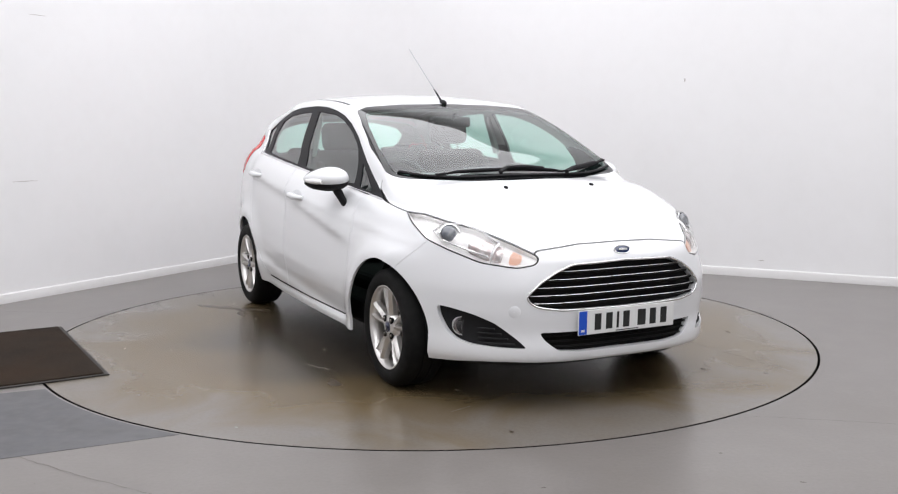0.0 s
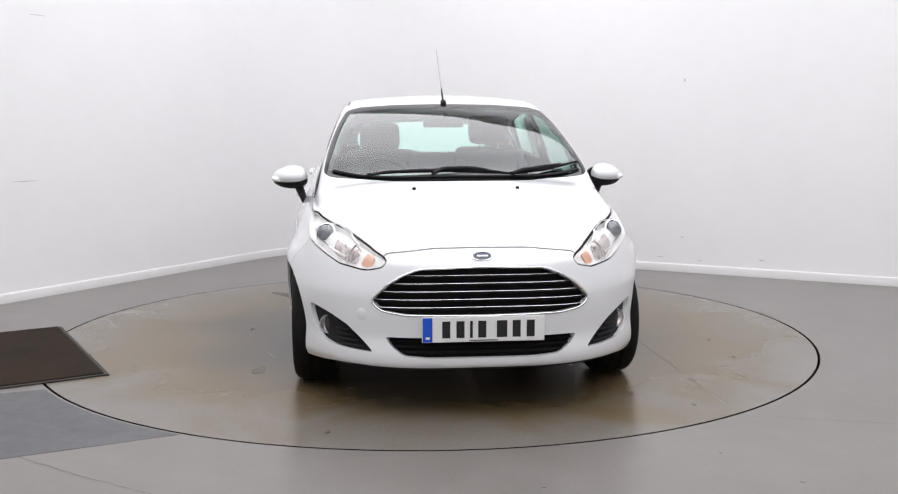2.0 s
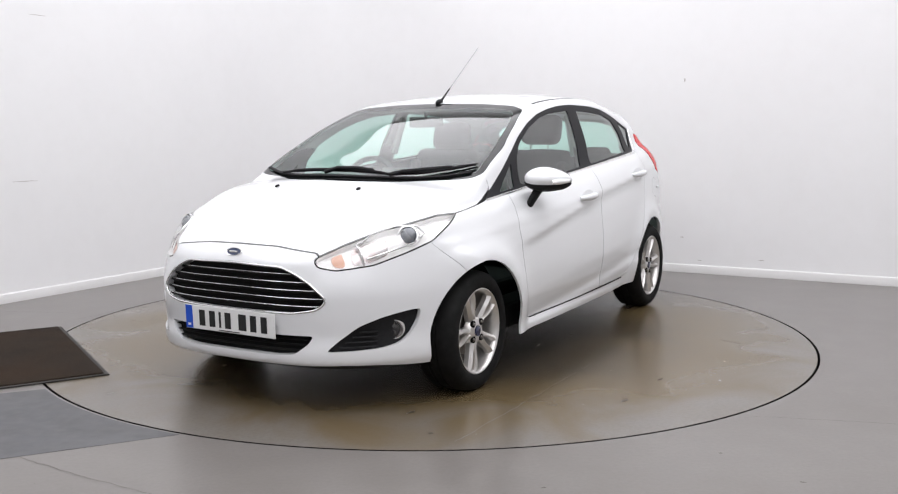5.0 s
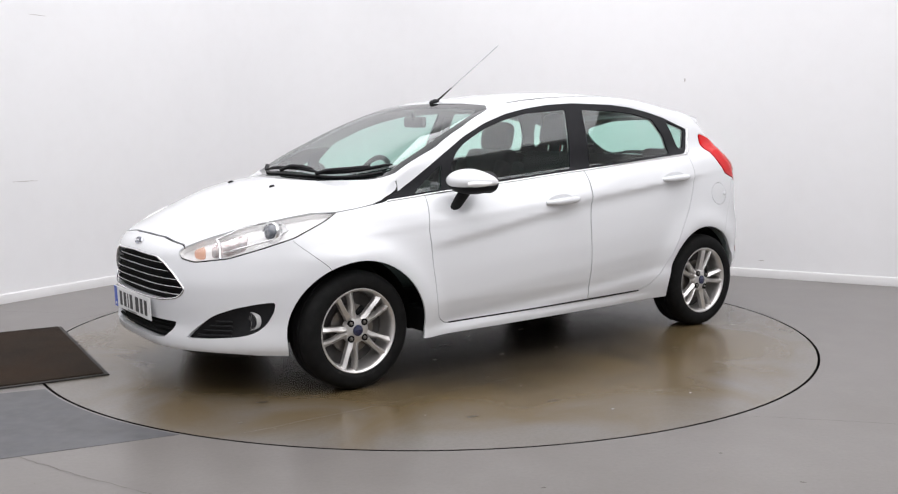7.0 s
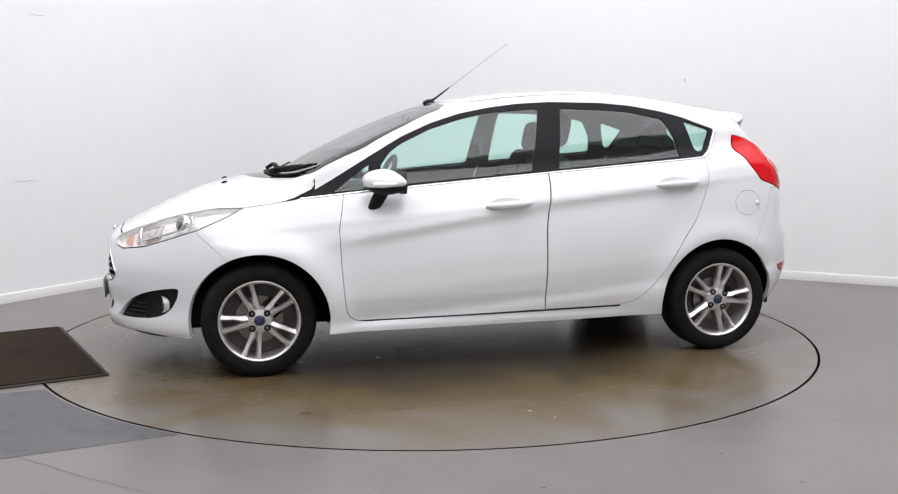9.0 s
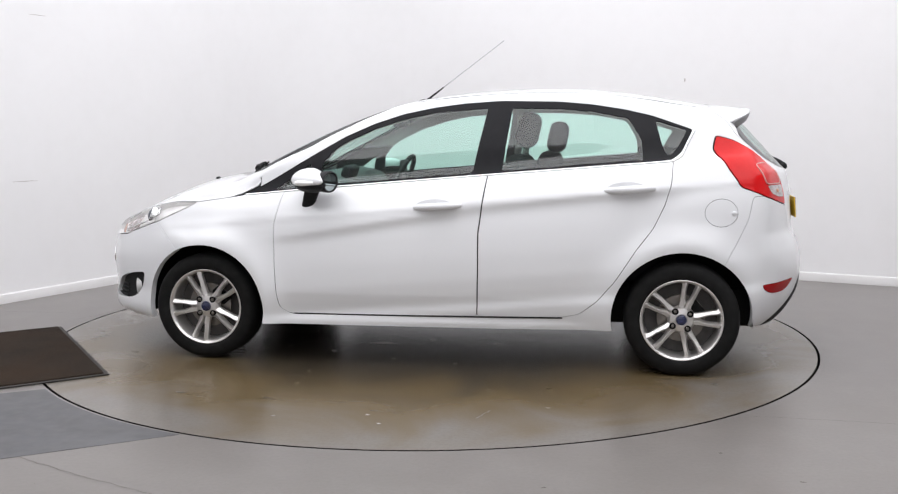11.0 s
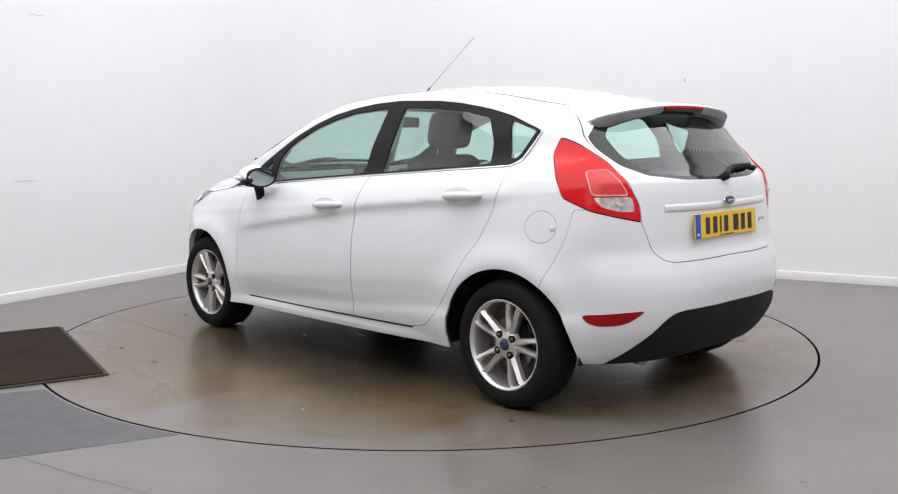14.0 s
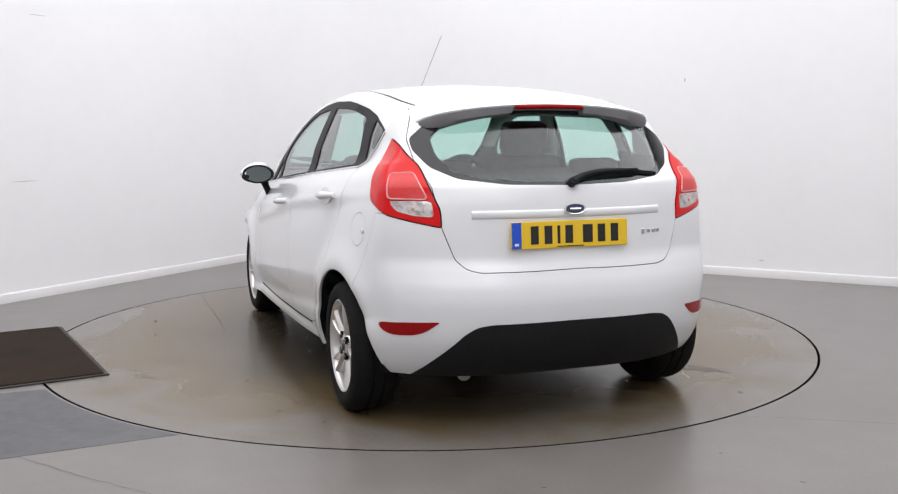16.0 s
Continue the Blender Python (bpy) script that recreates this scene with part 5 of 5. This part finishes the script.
part("aerial_mast", bm, M_SPOIL, aer, "thin grey aerial mast", smooth=60)
bm = bmesh.new()
ball(bm, Matrix.Translation(a0_ + Vector((0.006, 0, 0.004))) @ pose(0, 0, 0, 0, 12, 0) @ tall(0.036, 0.018, 0.016))
part("aerial_foot", bm, M_PLASTIC, aer, smooth=60)
p = on_side(-1.485, 0.812, 1, 0.004)
bm = bmesh.new()
ball(bm, Matrix.Translation(p) @ tall(0.014, 0.006, 0.012))
part("flap_catch", bm, M_PAINT, flap, smooth=60)

# ---- underbody and wheels ----
bm = bmesh.new()
box(bm, -1.62, 1.75, -0.62, 0.62, 0.22, 0.42, 0.03)
box(bm, -0.86, 0.86, -0.78, 0.78, 0.215, 0.34, 0.03)
part("underbody", bm, M_UNDER, car, "black underbody")
bm = bmesh.new()
sweep(bm, [(1.0, 0.1, 0.21), (-0.9, 0.12, 0.22), (-1.3, 0.3, 0.22), (-1.7, 0.42, 0.23)], 0.03, n=10)
part("exhaust_pipe", bm, M_BRAKE, car, "dull steel exhaust pipe", smooth=60)
for s in (1, -1):
    for ax in (AXLE, -AXLE):
        bm = bmesh.new()
        n = 24
        rows = []
        for i in range(n + 1):
            a = -0.14 + (math.pi + 0.28) * i / n
            rows.append([bm.verts.new((ax + r * math.cos(a), s * y, HUB_Z + r * 0.985 * math.sin(a))) for r, y in ((0.352, 0.735), (0.352, 0.55), (0.05, 0.55))])
        for r0, r1 in zip(rows, rows[1:]):
            for j in range(2):
                bm.faces.new((r0[j], r0[j + 1], r1[j + 1], r1[j]))
        part("wheel_arch_liner", bm, M_UNDER, car, "black wheel arch liner", smooth=50)


def wheel(m, turn, bolts):
    """An alloy wheel whose outer face looks along +y."""
    R = 0.284
    w = empty("wheel", m)
    w.parent = car
    tagged(w, "silver five-twin-spoke alloy wheel with a black tyre")
    bm = bmesh.new()
    prof = [(0.197, -0.004), (0.205, 0.006), (0.222, 0.012), (0.240, 0.013), (0.258, 0.009), (0.270, 0.000), (0.278, -0.012), (0.282, -0.026), (R, -0.045),
            (R, -0.066), (R - 0.007, -0.068), (R - 0.007, -0.074), (R, -0.076), (R, -0.114), (R - 0.007, -0.116), (R - 0.007, -0.122), (R, -0.124), (R, -0.150), (0.280, -0.170), (0.260, -0.190), (0.222, -0.195), (0.197, -0.186)]
    lathe(bm, prof, 72)
    part("tyre", bm, M_TYRE, w, "black rubber tyre", smooth=35)
    bm = bmesh.new()
    lathe(bm, [(0.205, -0.002), (0.203, 0.003), (0.199, 0.004), (0.193, 0.0), (0.186, -0.012), (0.184, -0.05), (0.180, -0.17), (0.188, -0.17), (0.197, -0.02)], 72)
    part("rim", bm, M_ALLOY, w, "silver alloy rim", smooth=35)
    bm = bmesh.new()
    lathe(bm, [(0.001, -0.105), (0.18, -0.105), (0.18, -0.115), (0.001, -0.115)], 40)
    part("wheel_back", bm, M_ALLOYIN, w, "dark inside of the wheel")
    bm = bmesh.new()
    lathe(bm, [(0.03, -0.068), (0.118, -0.068), (0.118, -0.084), (0.03, -0.084)], 40)
    part("brake_disc", bm, M_BRAKE, w, "steel brake disc", smooth=35)
    bm = bmesh.new()
    box(bm, -0.115, -0.055, -0.092, -0.055, -0.05, 0.05, 0.012, 2, pose(0, 0, 0, 0, 40, 0))
    part("brake_caliper", bm, M_UNDER, w, "dark brake caliper")
    bm = bmesh.new()
    lathe(bm, [(0.026, -0.010), (0.030, -0.008), (0.056, -0.014), (0.064, -0.024), (0.070, -0.045), (0.026, -0.045)], 40)
    part("hub", bm, M_ALLOY, w, smooth=35)
    for k in range(5):
        for e in (-1, 1):
            bm = bmesh.new()
            secs = ((0.046, 0.30, 0.0160, -0.015), (0.085, 0.170, 0.0160, -0.012), (0.108, 0.195, 0.0130, -0.009), (0.140, 0.195, 0.0122, -0.005), (0.172, 0.180, 0.0132, -0.002), (0.192, 0.185, 0.0190, -0.004))
            rows = []
            for r, sp, hw, y in secs:
                a = math.radians(turn) + k * 2 * math.pi / 5 + e * sp
                t, o = Vector((-math.sin(a), 0, math.cos(a))), Vector((math.cos(a), 0, math.sin(a))) * r
                row = []
                for du, dy in ((-1, -0.036), (-0.92, -0.013), (-0.25 * e - 0.12, 0.001), (-0.25 * e + 0.12, 0.001), (0.92, -0.013), (1, -0.036)):
                    q = o + t * hw * du
                    row.append(bm.verts.new((q.x, y + dy, q.z)))
                rows.append(row)
            for r0, r1 in zip(rows, rows[1:]):
                for j in range(6):
                    bm.faces.new((r0[j], r0[(j + 1) % 6], r1[(j + 1) % 6], r1[j]))
            bm.faces.new(rows[0])
            bm.faces.new(rows[-1][::-1])
            part("spoke", bm, M_ALLOY, w, smooth=30)
    for k in range(4):
        a = math.radians(bolts) + k * math.pi / 2
        bm = bmesh.new()
        lathe(bm, [(0.0080, -0.03), (0.0080, -0.006), (0.005, -0.002), (0.001, -0.002), (0.001, -0.03)], 12, m=Matrix.Translation((0.052 * math.cos(a), 0, 0.052 * math.sin(a))))
        part("wheel_bolt", bm, M_BRAKE, w, "dark steel wheel bolt", smooth=35)
        bm = bmesh.new()
        lathe(bm, [(0.0080, -0.012), (0.0135, -0.0065), (0.0165, -0.0075), (0.0150, -0.020), (0.0080, -0.020)], 20, m=Matrix.Translation((0.052 * math.cos(a), 0, 0.052 * math.sin(a))))
        part("bolt_recess", bm, M_UNDER, w, smooth=35)
    bm = bmesh.new()
    lathe(bm, [(0.001, -0.001), (0.018, -0.002), (0.025, -0.005), (0.0265, -0.02), (0.001, -0.02)], 28)
    part("hub_cap", bm, M_CAP, w, "dark blue hub cap", smooth=35)
    return w


wheel(pose(AXLE, 0.822, HUB_Z + 0.001, 0, 0, 0), 68, 45)
wheel(pose(-AXLE, 0.822, HUB_Z + 0.001, 0, 0, 0), 33, 54)
wheel(pose(AXLE, -0.822, HUB_Z + 0.001, 0, 0, 180), 18, 45)
wheel(pose(-AXLE, -0.822, HUB_Z + 0.001, 0, 0, 180), 75, 50)

# ---- interior ----
def cushion(name, parent, m, size, mat, r=0.05, label=""):
    bm = bmesh.new()
    x, y, z = size
    box(bm, -x / 2, x / 2, -y / 2, y / 2, -z / 2, z / 2, r, 4, m)
    return part(name, bm, mat, parent, label, smooth=60)


def seat(x, y, rise):
    st = cushion("front_seat", car, pose(x + 0.18, y, 0.50, 0, -8, 0), (0.50, 0.46, 0.16), M_CLOTH, 0.05, "dark grey cloth front seat")
    cushion("backrest", st, pose(x - 0.10, y, 0.80, 0, -18, 0), (0.13, 0.47, 0.60), M_CLOTH, 0.055)
    for e in (-1, 1):
        cushion("side_bolster", st, pose(x - 0.06, y + e * 0.205, 0.79, 0, -18, 0), (0.16, 0.07, 0.46), M_CLOTH, 0.03)
        bm = bmesh.new()
        sweep(bm, [(x - 0.178, y + e * 0.06, 1.04), (x - 0.205, y + e * 0.06, 1.14 + rise)], 0.007, n=8)
        part("headrest_post", bm, M_CHROME, st, "chrome headrest post", smooth=60)
    cushion("headrest", st, pose(x - 0.220, y, 1.197 + rise, 0, -12, 0), (0.11, 0.265, 0.19), M_CLOTH, 0.05)
    return st


seat(-0.225, 0.36, 0.02)
seat(-0.34, -0.36, -0.025)
bench = cushion("rear_bench", car, pose(-0.95, 0, 0.52, 0, -6, 0), (0.48, 1.22, 0.16), M_CLOTH, 0.05, "dark grey cloth rear bench")
cushion("backrest", bench, pose(-1.24, 0, 0.80, 0, -22, 0), (0.13, 1.20, 0.52), M_CLOTH, 0.05)
for y in (0.36, -0.36):
    cushion("headrest", bench, pose(-1.335, y, 1.045, 0, -16, 0), (0.09, 0.25, 0.09), M_CLOTH, 0.04)
# dashboard, wheel, mirror, shelf
bm = bmesh.new()
rows = []
for y in np.linspace(-0.64, 0.64, 25):
    b = 0.03 * math.exp(-((y + 0.36) / 0.2) ** 2)
    prof = [(1.02, 0.60), (1.02, 0.955), (0.90, 0.968), (0.74, 0.962 + b), (0.66, 0.935 + b), (0.63, 0.88), (0.66, 0.76), (0.72, 0.60)]
    rows.append([bm.verts.new((x + 0.04 * (1 - (y / 0.64) ** 2) - 0.05, y, z)) for x, z in prof])
for r0, r1 in zip(rows, rows[1:]):
    for j in range(8):
        bm.faces.new((r0[j], r1[j], r1[(j + 1) % 8], r0[(j + 1) % 8]))
bm.faces.new(rows[0])
bm.faces.new(rows[-1][::-1])
dash = part("dashboard", bm, M_DASH, car, "dark grey dashboard", smooth=50)
cushion("centre_screen", dash, pose(0.66, 0, 0.975, 0, -20, 0), (0.05, 0.22, 0.07), M_BLACK, 0.015, "black centre display")
tiltm = Matrix.Translation((0.43, -0.37, 0.89)) @ pose(0, 0, 0, 0, -24, 0)
bm = bmesh.new()
sweep(bm, [tiltm @ Vector((0, 0.178 * math.cos(a), 0.178 * math.sin(a))) for a in np.linspace(0, 2 * math.pi, 41)[:-1]], 0.0155, True, 10, up=(0.9, 0, 0.4))
sw = part("steering_wheel", bm, M_TRIM, car, "black steering wheel", smooth=60)
cushion("steering_hub", sw, tiltm @ pose(0.02, 0, -0.01), (0.05, 0.13, 0.12), M_TRIM, 0.02)
for a in (0, 180, 250, 290):
    bm = bmesh.new()
    sweep(bm, [tiltm @ Vector((0.01, 0.05 * math.cos(radians(a)), 0.05 * math.sin(radians(a)))), tiltm @ Vector((0, 0.172 * math.cos(radians(a)), 0.172 * math.sin(radians(a))))], 0.014, n=8)
    part("steering_spoke", bm, M_TRIM, sw, smooth=60)
cushion("interior_mirror", car, pose(0.345, -0.012, 1.264, 0, 0, -6), (0.03, 0.235, 0.062), M_BLACK, 0.014, "black interior mirror")
bm = bmesh.new()
sweep(bm, [(0.35, -0.01, 1.27), (0.37, 0, 1.315)], 0.010, n=8)
part("mirror_stalk", bm, M_BLACK, car, smooth=60)
bm = bmesh.new()
box(bm, -1.66, -1.33, -0.55, 0.55, 0.955, 0.975, 0.006)
part("parcel_shelf", bm, M_TRIM, car, "dark parcel shelf")
for s in (1, -1):
    bm = bmesh.new()
    sweep(bm, [(-0.30, s * 0.66, 1.06), (-0.33, s * 0.60, 1.30)], 0.045, n=10, flat=0.5)
    part("pillar_trim", bm, M_LINING, car, "pale grey pillar trim", smooth=60)


# ---- movement: the turntable turns the car ----
TURN = [(0.0, -64.44), (0.5, -68.22), (1.0, -73.78), (1.5, -79.54), (2.0, -85.64), (2.5, -91.46), (3.0, -97.50), (3.5, -103.27), (4.0, -109.35),
        (4.5, -115.20), (5.0, -121.24), (5.6, -128.3), (6.2, -135.4), (6.8, -142.4), (7.5, -150.59), (8.0, -156.55), (8.5, -162.39), (9.0, -168.14), (9.6, -175.0),
        (10.2, -181.9), (10.8, -188.8), (11.5, -196.95), (12.0, -203.10), (12.5, -209.06), (13.0, -215.05), (13.5, -220.93), (14.0, -227.02),
        (14.5, -232.90), (15.0, -238.98), (15.5, -244.90), (16.0, -251.11)]


def motions():
    walk(car, [(t, pose(0, 0, 0, 0, 0, a) @ pose(-0.1928, 0.0837, 0.0)) for t, a in TURN])
    walk(turntable, [(t, pose(0, 0, 0, 0, 0, a)) for t, a in TURN])


motions()
